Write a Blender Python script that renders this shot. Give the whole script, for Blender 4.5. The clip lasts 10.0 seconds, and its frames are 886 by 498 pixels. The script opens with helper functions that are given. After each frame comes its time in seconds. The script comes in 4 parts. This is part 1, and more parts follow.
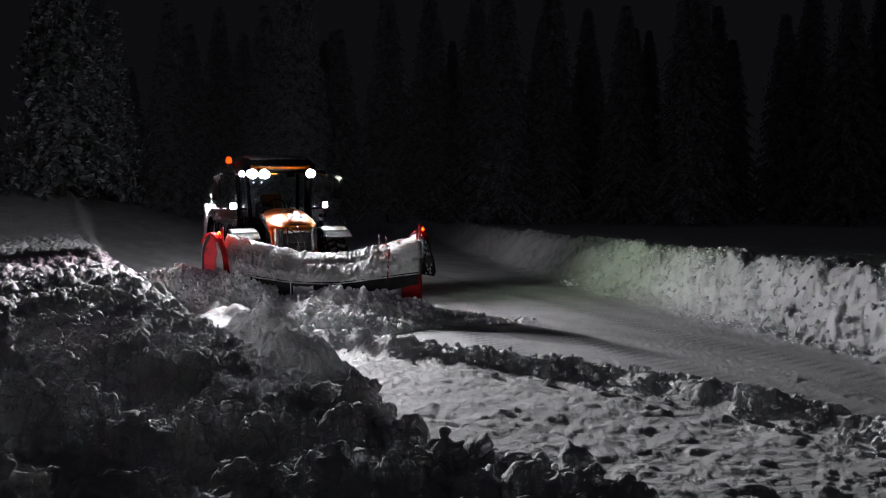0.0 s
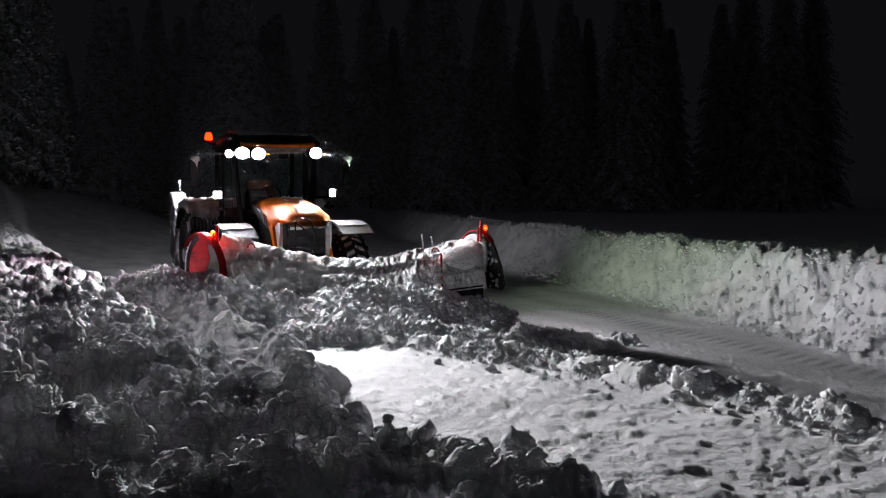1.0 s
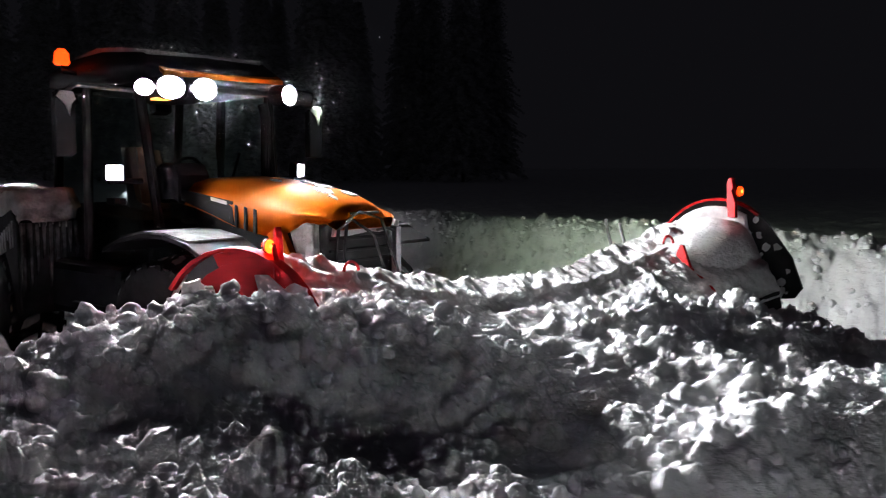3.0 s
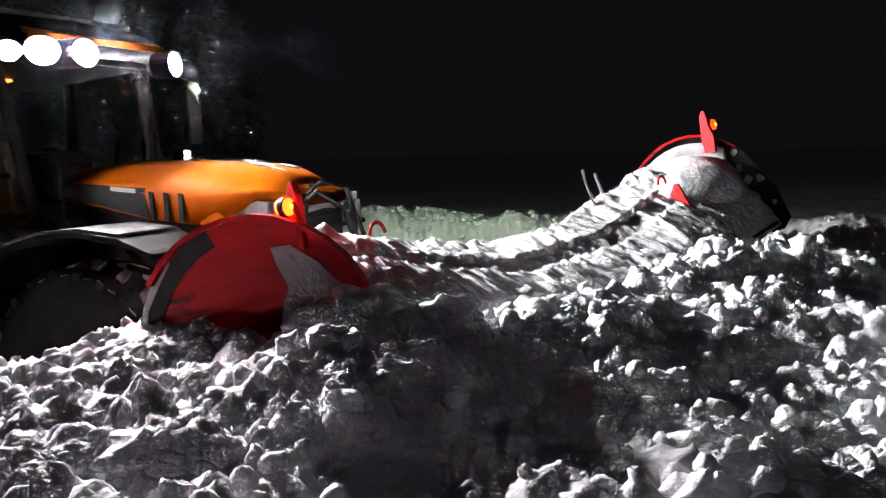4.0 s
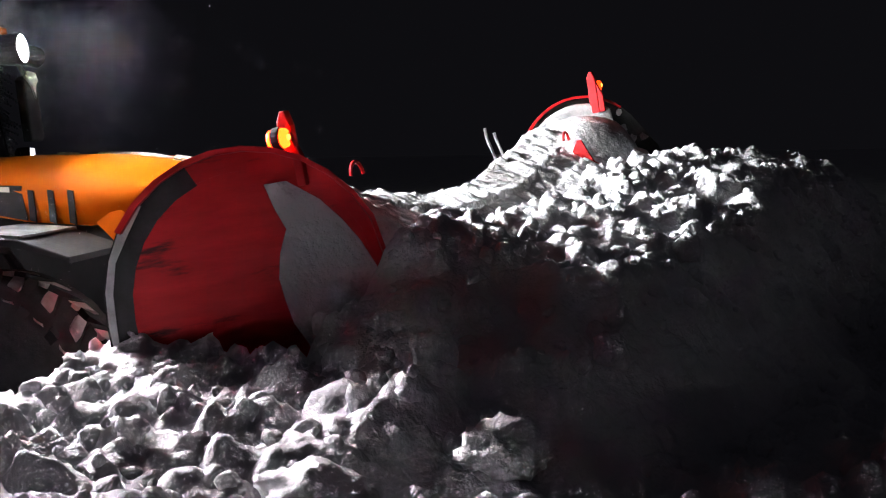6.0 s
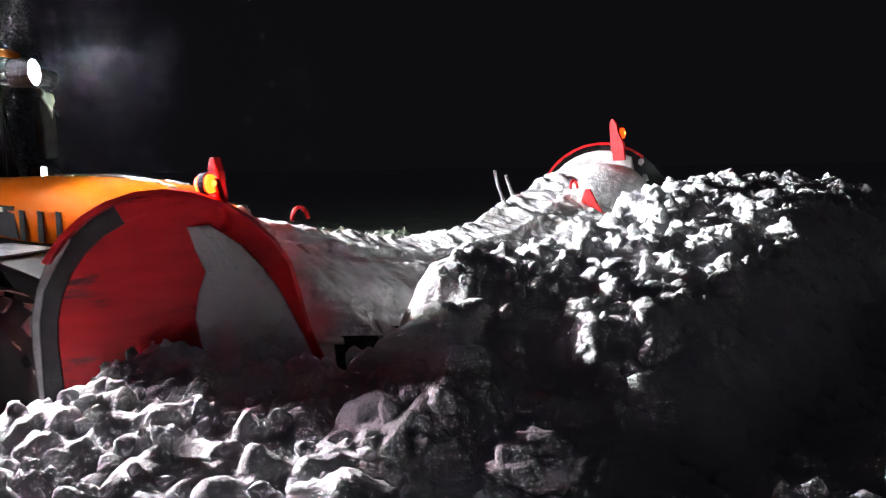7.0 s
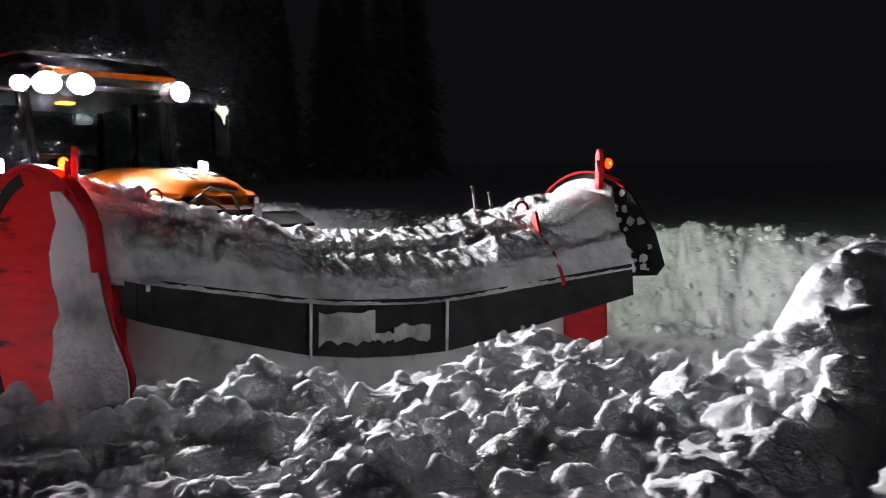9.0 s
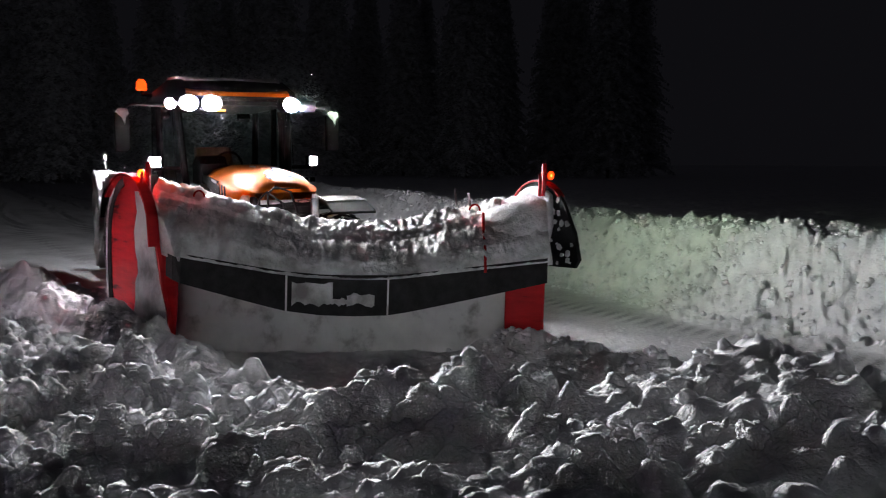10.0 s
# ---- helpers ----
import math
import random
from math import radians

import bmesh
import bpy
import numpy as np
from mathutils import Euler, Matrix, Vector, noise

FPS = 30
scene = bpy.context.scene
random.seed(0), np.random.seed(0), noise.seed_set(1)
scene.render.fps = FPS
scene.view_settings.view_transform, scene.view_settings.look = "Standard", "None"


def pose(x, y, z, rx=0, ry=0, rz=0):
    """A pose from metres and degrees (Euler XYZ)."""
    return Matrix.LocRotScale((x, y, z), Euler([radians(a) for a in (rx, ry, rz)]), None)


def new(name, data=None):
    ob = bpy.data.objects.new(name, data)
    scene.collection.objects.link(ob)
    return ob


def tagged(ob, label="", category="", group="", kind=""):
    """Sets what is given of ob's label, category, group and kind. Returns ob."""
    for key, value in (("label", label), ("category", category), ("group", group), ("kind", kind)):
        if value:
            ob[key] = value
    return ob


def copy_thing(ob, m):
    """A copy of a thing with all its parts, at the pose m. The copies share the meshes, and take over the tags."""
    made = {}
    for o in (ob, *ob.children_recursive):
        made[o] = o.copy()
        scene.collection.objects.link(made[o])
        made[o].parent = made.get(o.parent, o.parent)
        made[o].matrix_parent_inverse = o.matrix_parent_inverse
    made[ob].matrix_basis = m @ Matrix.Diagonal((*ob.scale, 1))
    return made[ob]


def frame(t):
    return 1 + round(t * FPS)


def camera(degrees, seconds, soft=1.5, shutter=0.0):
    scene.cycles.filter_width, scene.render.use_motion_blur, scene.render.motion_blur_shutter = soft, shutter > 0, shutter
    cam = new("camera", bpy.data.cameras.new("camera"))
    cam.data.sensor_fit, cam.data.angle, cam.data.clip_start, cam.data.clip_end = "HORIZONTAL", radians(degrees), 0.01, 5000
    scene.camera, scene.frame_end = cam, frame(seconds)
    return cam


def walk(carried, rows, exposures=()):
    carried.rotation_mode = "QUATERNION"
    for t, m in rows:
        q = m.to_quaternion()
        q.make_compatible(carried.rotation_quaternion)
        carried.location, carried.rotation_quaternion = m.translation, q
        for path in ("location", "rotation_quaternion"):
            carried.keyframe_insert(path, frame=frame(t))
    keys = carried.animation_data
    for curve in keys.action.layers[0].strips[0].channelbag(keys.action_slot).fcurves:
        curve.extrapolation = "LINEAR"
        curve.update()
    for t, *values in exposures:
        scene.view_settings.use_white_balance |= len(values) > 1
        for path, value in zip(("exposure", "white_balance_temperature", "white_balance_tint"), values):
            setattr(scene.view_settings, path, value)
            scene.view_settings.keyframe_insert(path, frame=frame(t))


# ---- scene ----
EYE = 2.04
cam = camera(51.6, 10.0, 1.1, 0.3)
walk(cam, [
    (0.0, pose(0, 0, EYE, 87.58, 0, 15.70) @ pose(0, 0, 0, 0, 0, 0.09)),
    (0.5, pose(0, 0, EYE, 87.20, 0, 14.35) @ pose(0, 0, 0, 0, 0, 0.00)),
    (1.0, pose(0, 0, EYE, 86.76, 0, 12.08) @ pose(0, 0, 0, 0, 0, -0.04)),
    (1.5, pose(0, 0, EYE, 86.23, 0, 8.75) @ pose(0, 0, 0, 0, 0, -0.14)),
    (2.0, pose(0, 0, EYE, 85.83, 0, 4.06) @ pose(0, 0, 0, 0, 0, 0.34)),
    (2.5, pose(0, 0, EYE, 85.33, 0, 0.00) @ pose(0, 0, 0, 0, 0, 0.05)),
    (2.7, pose(0, 0, EYE, 85.14, 0, -2.63) @ pose(0, 0, 0, 0, 0, -0.07)),
    (3.8, pose(0, 0, EYE, 84.35, 0, -19.15) @ pose(0, 0, 0, 0, 0, -0.53)),
    (4.0, pose(0, 0, EYE, 84.12, 0, -22.49) @ pose(0, 0, 0, 0, 0, -1.07)),
    (4.5, pose(0, 0, EYE, 83.76, 0, -28.71) @ pose(0, 0, 0, 0, 0, -0.89)),
    (5.0, pose(0, 0, EYE, 83.71, 0, -32.75) @ pose(0, 0, 0, 0, 0, -1.12)),
    (5.5, pose(0, 0, EYE, 83.91, 0, -35.67) @ pose(0, 0, 0, 0, 0, -0.57)),
    (5.7, pose(0, 0, EYE, 83.98, 0, -36.42) @ pose(0, 0, 0, 0, 0, -0.87)),
    (6.8, pose(0, 0, EYE, 84.78, 0, -35.34) @ pose(0, 0, 0, 0, 0, -1.06)),
    (7.0, pose(0, 0, EYE, 84.93, 0, -34.35) @ pose(0, 0, 0, 0, 0, -0.87)),
    (7.5, pose(0, 0, EYE, 85.00, 0, -31.85) @ pose(0, 0, 0, 0, 0, -0.98)),
    (8.0, pose(0, 0, EYE, 84.88, 0, -27.29) @ pose(0, 0, 0, 0, 0, -0.63)),
    (8.5, pose(0, 0, EYE, 84.87, 0, -21.27) @ pose(0, 0, 0, 0, 0, -1.21)),
    (9.0, pose(0, 0, EYE, 84.77, 0, -11.50) @ pose(0, 0, 0, 0, 0, -0.61)),
    (9.5, pose(0, 0, EYE, 84.54, 0, -3.40) @ pose(0, 0, 0, 0, 0, 0.17)),
    (10.0, pose(0, 0, EYE, 84.64, 0, 2.02) @ pose(0, 0, 0, 0, 0, 0.30)),
])

# tractor: seconds, x, y, z, roll, pitch, heading
DRIVE = [
    (0.0, -8.76, 18.48, 0.03, 1.1, 3.1, -53.5),
    (0.5, -7.41, 16.82, 0.02, 1.2, 3.1, -53.2),
    (1.0, -5.91, 14.87, -0.01, 1.1, 2.9, -52.8),
    (1.5, -4.42, 12.95, -0.04, 0.9, 2.5, -51.8),
    (2.0, -2.95, 11.13, -0.07, 1.0, 1.7, -50.3),
    (2.5, -1.67, 9.59, -0.09, 0.2, 1.5, -47.7),
    (2.7, -1.22, 9.02, -0.09, 0.2, 1.5, -46.7),
    (3.8, 0.64, 6.92, -0.00, 0.8, -3.3, -45.7),
    (4.0, 0.83, 6.74, 0.01, 0.6, -3.5, -46.0),
    (4.5, 1.11, 6.26, 0.02, -0.4, -4.2, -45.5),
    (5.0, 1.37, 6.07, 0.05, -0.0, -4.9, -45.0),
    (5.5, 1.50, 5.95, 0.07, 0.8, -5.6, -44.5),
    (5.7, 1.53, 5.93, 0.07, 0.8, -5.5, -44.0),
    (6.8, 1.48, 6.27, 0.00, 0.0, -3.8, -46.5),
    (7.0, 1.29, 6.31, -0.00, 0.1, -3.6, -46.2),
    (7.5, 0.76, 6.56, 0.03, -0.8, -3.7, -48.3),
    (8.0, 0.33, 6.99, 0.03, -1.7, -4.1, -50.3),
    (8.5, -0.22, 7.66, 0.05, -1.5, -3.2, -52.8),
    (9.0, -0.95, 8.61, 0.02, -0.9, -3.0, -54.9),
    (9.5, -1.78, 9.79, -0.02, 0.2, -1.8, -57.1),
    (10.0, -2.70, 11.20, -0.03, 0.8, -0.3, -59.5),
]
# plough on the tractor: seconds, lift, roll, pitch, swing
PLOUGH = [
    (0.0, -0.04, 0.6, 2.2, 0.7),
    (0.5, -0.05, 0.9, 2.5, 0.9),
    (1.0, -0.07, 0.4, 2.9, 1.3),
    (1.5, -0.09, 0.5, 2.4, 1.6),
    (2.0, -0.10, 0.5, 1.2, 1.5),
    (2.5, -0.08, 1.1, -0.3, 0.6),
    (2.7, -0.07, 1.6, -1.1, 0.4),
    (3.8, -0.13, 1.5, -3.9, -0.2),
    (4.0, -0.11, 0.9, -4.2, 0.1),
    (4.5, 0.01, 0.2, -5.1, 2.0),
    (5.0, 0.06, 0.7, -4.3, 3.0),
    (5.5, 0.09, 1.0, -3.9, 2.7),
    (5.7, 0.09, 1.0, -3.7, 2.1),
    (6.8, 0.09, 0.7, -2.0, -2.7),
    (7.0, 0.07, 0.5, -1.1, -3.2),
    (7.5, 0.04, -0.5, 0.5, -2.0),
    (8.0, 0.05, -1.3, 1.6, -1.0),
    (8.5, 0.04, -2.0, 2.1, -1.5),
    (9.0, 0.07, -2.2, 1.8, -2.9),
    (9.5, 0.11, -1.9, 1.7, -3.5),
    (10.0, 0.13, -2.0, 2.0, -4.1),
]

# ---- night sky ----
world = bpy.data.worlds.new("night")
scene.world = world
world.use_nodes = True
sky = world.node_tree.nodes["Background"]
sky.inputs[0].default_value = (0.80, 0.78, 1.0, 1)
sky.inputs[1].default_value = 0.0047
scene.view_settings.exposure = 0.14


# ---- materials ----
def nodes_of(name):
    m = bpy.data.materials.new(name)
    m.use_nodes = True
    nt = m.node_tree
    return m, nt, nt.nodes["Principled BSDF"]


def node(nt, kind, **values):
    n = nt.nodes.new(kind)
    for k, v in values.items():
        n.inputs[k].default_value = v
    return n


def coords(nt, scale=1.0, stretch=1.0):
    tc = nt.nodes.new("ShaderNodeTexCoord")
    mp = nt.nodes.new("ShaderNodeMapping")
    mp.inputs["Scale"].default_value = (scale, scale, scale * stretch)
    nt.links.new(tc.outputs["Object"], mp.inputs["Vector"])
    return mp.outputs[0]


def ramp(nt, fac, stops):
    r = nt.nodes.new("ShaderNodeValToRGB")
    els = r.color_ramp.elements
    while len(els) < len(stops):
        els.new(0.5)
    for e, (p, c) in zip(els, stops):
        e.position, e.color = p, (*c, 1)
    nt.links.new(fac, r.inputs[0])
    return r.outputs[0]


def surface(name, stops, scale=6.0, rough=(0.5, 0.7), metal=0.0, bump=0.2, fine=40.0, dist=0.01, coat=0.0, stretch=1.0):
    """Two scales of noise: colour patches and fine relief."""
    m, nt, b = nodes_of(name)
    v = coords(nt, 1.0, stretch)
    big = node(nt, "ShaderNodeTexNoise", Scale=scale, Detail=6.0, Roughness=0.6)
    small = node(nt, "ShaderNodeTexNoise", Scale=fine, Detail=4.0, Roughness=0.6)
    nt.links.new(v, big.inputs["Vector"])
    nt.links.new(v, small.inputs["Vector"])
    nt.links.new(ramp(nt, big.outputs[0], stops), b.inputs["Base Color"])
    mr = node(nt, "ShaderNodeMapRange", **{"To Min": rough[0], "To Max": rough[1]})
    nt.links.new(small.outputs[0], mr.inputs[0])
    nt.links.new(mr.outputs[0], b.inputs["Roughness"])
    b.inputs["Metallic"].default_value = metal
    b.inputs["Coat Weight"].default_value = coat
    bp = node(nt, "ShaderNodeBump", Strength=bump, Distance=dist)
    nt.links.new(small.outputs[0], bp.inputs["Height"])
    nt.links.new(bp.outputs[0], b.inputs["Normal"])
    return m


def snow_material(name, dark, light, dirt_shade_colour=None, fine=28.0, dist=0.03):
    m, nt, b = nodes_of(name)
    v = coords(nt)
    big = node(nt, "ShaderNodeTexNoise", Scale=1.7, Detail=8.0, Roughness=0.62)
    small = node(nt, "ShaderNodeTexNoise", Scale=fine, Detail=6.0, Roughness=0.65)
    nt.links.new(v, big.inputs["Vector"])
    nt.links.new(v, small.inputs["Vector"])
    col = ramp(nt, big.outputs[0], [(0.3, dark), (0.55, light)])
    if dirt_shade_colour:
        at = nt.nodes.new("ShaderNodeAttribute")
        at.attribute_name = "dirt_shade"
        mul = node(nt, "ShaderNodeMath")
        mul.operation = "MULTIPLY"
        mr = node(nt, "ShaderNodeMapRange", **{"From Min": 0.3, "From Max": 0.7, "To Min": 0.55, "To Max": 1.0})
        nt.links.new(small.outputs[0], mr.inputs[0])
        nt.links.new(at.outputs["Fac"], mul.inputs[0])
        nt.links.new(mr.outputs[0], mul.inputs[1])
        mix = nt.nodes.new("ShaderNodeMix")
        mix.data_type = "RGBA"
        nt.links.new(mul.outputs[0], mix.inputs["Factor"])
        nt.links.new(col, mix.inputs["A"])
        mix.inputs["B"].default_value = (*dirt_shade_colour, 1)
        col = mix.outputs["Result"]
    nt.links.new(col, b.inputs["Base Color"])
    b.inputs["Roughness"].default_value = 0.75
    b.inputs["Subsurface Weight"].default_value = 0.25
    b.inputs["Subsurface Radius"].default_value = (1.0, 1.0, 1.0)
    b.inputs["Subsurface Scale"].default_value = 0.012
    b.inputs["Specular IOR Level"].default_value = 0.25
    last = None
    for size, strength, depth in ((13.0, 0.45, 0.035), (34.0, 0.6, 0.016), (95.0, 0.6, 0.006)):
        grain = node(nt, "ShaderNodeTexNoise", Scale=size, Detail=2.5, Roughness=0.6)
        nt.links.new(v, grain.inputs["Vector"])
        bp = node(nt, "ShaderNodeBump", Strength=strength, Distance=depth * dist / 0.03)
        nt.links.new(grain.outputs[0], bp.inputs["Height"])
        if last:
            nt.links.new(last.outputs[0], bp.inputs["Normal"])
        last = bp
    nt.links.new(bp.outputs[0], b.inputs["Normal"])
    return m


def glow(name, colour, strength):
    m, nt, b = nodes_of(name)
    b.inputs["Base Color"].default_value = (*colour, 1)
    b.inputs["Emission Color"].default_value = (*colour, 1)
    b.inputs["Emission Strength"].default_value = strength
    return m


SNOW = snow_material("packed_snow", (0.66, 0.66, 0.68), (0.86, 0.86, 0.87), (0.13, 0.13, 0.135), 24.0, 0.026)
SNOW_CLOD = snow_material("broken_snow", (0.62, 0.62, 0.64), (0.85, 0.85, 0.87))
SNOW_CRUST = snow_material("snow_crust", (0.26, 0.25, 0.245), (0.84, 0.84, 0.85), None, 22.0, 0.03)
ORANGE = surface("orange_paint", [(0.3, (0.66, 0.125, 0.002)), (0.6, (0.80, 0.165, 0.003))], 3.0, (0.38, 0.55), 0.0, 0.05, 90.0, 0.002, 0.0)
ORANGE.node_tree.nodes["Principled BSDF"].inputs["Specular IOR Level"].default_value = 0.08
BLACK = surface("black_plastic", [(0.35, (0.006, 0.006, 0.0065)), (0.7, (0.018, 0.018, 0.019))], 5.0, (0.55, 0.8), 0.0, 0.2)
BLACK.node_tree.nodes["Principled BSDF"].inputs["Specular IOR Level"].default_value = 0.25
RUBBER = surface("black_rubber", [(0.35, (0.008, 0.008, 0.008)), (0.75, (0.028, 0.028, 0.028))], 7.0, (0.6, 0.85), 0.0, 0.3, 60.0)
RUBBER.node_tree.nodes["Principled BSDF"].inputs["Specular IOR Level"].default_value = 0.25
GREY = surface("grey_metal", [(0.35, (0.16, 0.16, 0.17)), (0.7, (0.38, 0.38, 0.39))], 8.0, (0.35, 0.55), 0.7, 0.15)
ICE = surface("icy_film", [(0.42, (0.015, 0.015, 0.016)), (0.64, (0.16, 0.16, 0.17))], 5.0, (0.45, 0.7), 0.0, 0.3, 50.0)
RIM = surface("rim_paint", [(0.35, (0.25, 0.25, 0.26)), (0.7, (0.5, 0.5, 0.5))], 6.0, (0.4, 0.6), 0.2, 0.15)
RED = surface("red_paint", [(0.30, (0.05, 0.008, 0.008)), (0.40, (0.42, 0.010, 0.013)), (0.7, (0.60, 0.018, 0.022))], 2.2, (0.35, 0.6), 0.0, 0.12, 30.0, 0.004, 0.0, 5.0)
RED.node_tree.nodes["Principled BSDF"].inputs["Specular IOR Level"].default_value = 0.15
WHITE = surface("white_paint", [(0.28, (0.30, 0.28, 0.27)), (0.45, (0.68, 0.67, 0.66)), (0.7, (0.78, 0.77, 0.76))], 4.0, (0.45, 0.7), 0.0, 0.15, 45.0, 0.004)
BLUE_STEEL = surface("blue_cutting_edge", [(0.3, (0.03, 0.07, 0.14)), (0.7, (0.08, 0.14, 0.22))], 5.0, (0.4, 0.6), 0.5, 0.15)
BARK = surface("bark", [(0.3, (0.04, 0.03, 0.025)), (0.7, (0.10, 0.08, 0.06))], 9.0, (0.8, 0.95), 0.0, 0.5)
NEEDLES = surface("spruce_needles", [(0.40, (0.05, 0.055, 0.05)), (0.62, (0.34, 0.35, 0.37))], 2.2, (0.7, 0.9), 0.0, 0.4, 30.0, 0.03)
FROST = surface("snow_laden_needles", [(0.36, (0.20, 0.21, 0.21)), (0.58, (0.72, 0.73, 0.76))], 1.3, (0.7, 0.9), 0.0, 0.4, 18.0, 0.03)
GREY_CAB = surface("cab_fabric", [(0.3, (0.10, 0.10, 0.11)), (0.7, (0.2, 0.2, 0.2))], 9.0, (0.7, 0.9), 0.0, 0.2)
LAMP = glow("work_lamp", (0.97, 0.97, 1.0), 7700.0)
LAMP_SIDE = glow("side_lamp", (0.82, 1.0, 0.74), 5000.0)
LAMP_SIDE_R = glow("side_lamp_pink", (1.0, 0.70, 0.88), 4700.0)
LAMP_SMALL = glow("corner_lamp", (0.98, 0.93, 1.0), 650.0)
LAMP_REAR = glow("rear_lamp", (0.95, 0.95, 1.0), 6500.0)
AMBER = glow("amber_lamp", (1.0, 0.03, 0.002), 22.0)
AMBER_DIM = glow("amber_beacon", (1.0, 0.05, 0.004), 3.0)
MARKER = glow("marker_lamp", (1.0, 0.30, 0.05), 4.0)
TAIL = glow("red_tail_lamp", (1.0, 0.03, 0.01), 12.0)
m, nt, b = nodes_of("snow_flake")
b.inputs["Base Color"].default_value = (0.85, 0.86, 0.9, 1)
b.inputs["Roughness"].default_value = 0.6
thin = node(nt, "ShaderNodeBsdfTranslucent", Color=(0.85, 0.86, 0.9, 1))
both = node(nt, "ShaderNodeMixShader", Fac=0.5)
nt.links.new(b.outputs[0], both.inputs[1])
nt.links.new(thin.outputs[0], both.inputs[2])
nt.links.new(both.outputs[0], nt.nodes["Material Output"].inputs["Surface"])
FLAKE = m
m, nt, b = nodes_of("cab_glass")
b.inputs["Base Color"].default_value = (0.75, 0.85, 0.82, 1)
b.inputs["Transmission Weight"].default_value = 1.0
b.inputs["Roughness"].default_value = 0.03
b.inputs["IOR"].default_value = 1.1
GLASS = m


# ---- mesh helpers ----
def finish(bm, name, mat, parent=None, label="", smooth=False):
    me = bpy.data.meshes.new(name)
    bmesh.ops.recalc_face_normals(bm, faces=bm.faces)
    bm.to_mesh(me)
    bm.free()
    if smooth:
        me.polygons.foreach_set("use_smooth", np.ones(len(me.polygons), bool))
    me.materials.append(mat)
    ob = new(name, me)
    if parent:
        ob.parent = parent
    if label:
        tagged(ob, label)
    return ob


def part(name, bm, mat, parent, label="", smooth=False):
    return finish(bm, name, mat, parent, label, smooth)


def block(x0, x1, y0, y1, z0, z1, bevel=0.0, bm=None):
    bm = bm or bmesh.new()
    vs = [bm.verts.new((x, y, z)) for x in (x0, x1) for y in (y0, y1) for z in (z0, z1)]
    fs = [bm.faces.new([vs[i] for i in q]) for q in ((0, 1, 3, 2), (4, 6, 7, 5), (0, 4, 5, 1), (2, 3, 7, 6), (0, 2, 6, 4), (1, 5, 7, 3))]
    if bevel:
        es = list({e for f in fs for e in f.edges})
        bmesh.ops.bevel(bm, geom=es, offset=bevel, segments=2, profile=0.5, affect="EDGES")
    return bm


def prism(outline, w0, w1, bevel=0.0, place=None, bm=None):
    """An outline of (a, b) pairs drawn out from w0 to w1; place turns (a, b, w) into x, y, z."""
    bm = bm or bmesh.new()
    place = place or (lambda a, b, w: (a, w, b))
    r0 = [bm.verts.new(place(a, b, w0)) for a, b in outline]
    r1 = [bm.verts.new(place(a, b, w1)) for a, b in outline]
    n = len(outline)
    fs = [bm.faces.new(r0[::-1]), bm.faces.new(r1)]
    for i in range(n):
        fs.append(bm.faces.new((r0[i], r0[(i + 1) % n], r1[(i + 1) % n], r1[i])))
    if bevel:
        es = list({e for f in fs[:2] for e in f.edges})
        bmesh.ops.bevel(bm, geom=es, offset=bevel, segments=2, profile=0.5, affect="EDGES")
    return bm


def loft(rings, closed=True, caps=True, bm=None):
    bm = bm or bmesh.new()
    rows = [[bm.verts.new(p) for p in ring] for ring in rings]
    n = len(rows[0])
    for a, b in zip(rows, rows[1:]):
        for i in range(n if closed else n - 1):
            bm.faces.new((a[i], a[(i + 1) % n], b[(i + 1) % n], b[i]))
    if caps and closed:
        bm.faces.new(rows[0][::-1])
        bm.faces.new(rows[-1])
    return bm


def lumpy(bm, amp, size, seed, cuts=5):
    """Breaks a plain solid into an uneven, lumpy one."""
    bmesh.ops.triangulate(bm, faces=bm.faces)
    for _ in range(cuts):
        longs = [e for e in bm.edges if e.calc_length() > size * 0.5]
        if not longs:
            break
        bmesh.ops.subdivide_edges(bm, edges=longs, cuts=1)
        bmesh.ops.triangulate(bm, faces=bm.faces)
    bm.normal_update()
    off = Vector((seed * 3.1, seed * 7.7, seed * 1.3))
    for v in bm.verts:
        p = v.co + off
        v.co += v.normal * amp * (noise.noise(p / size) + 0.6 * noise.noise(p * 2.3 / size) + 0.3 * noise.noise(p * 5 / size))
    return bm


def tube(points, r, sides=8, bm=None):
    pts = [Vector(p) for p in points]
    rings = []
    for i, p in enumerate(pts):
        d = (pts[min(i + 1, len(pts) - 1)] - pts[max(i - 1, 0)]).normalized()
        q = d.to_track_quat("Z", "Y")
        rr = r[i] if isinstance(r, (list, tuple)) else r
        rings.append([p + q @ Vector((rr * math.cos(k * math.tau / sides), rr * math.sin(k * math.tau / sides), 0)) for k in range(sides)])
    return loft(rings, bm=bm)


def lathe_y(profile, cx, cy, cz, sides=40, bm=None):
    """Profile of (y, radius) pairs turned about an axle along y."""
    rings = [[(cx + r * math.cos(k * math.tau / sides), cy + y, cz + r * math.sin(k * math.tau / sides)) for k in range(sides)] for y, r in profile]
    return loft(rings, bm=bm)


def empty(name, label, category, group="", kind=""):
    return tagged(new(name), label, category, group, kind)


# ---- noise on arrays ----
def rand2(ix, iy, seed):
    h = np.sin(ix * 127.1 + iy * 311.7 + seed * 74.7) * 43758.5453
    return h - np.floor(h)


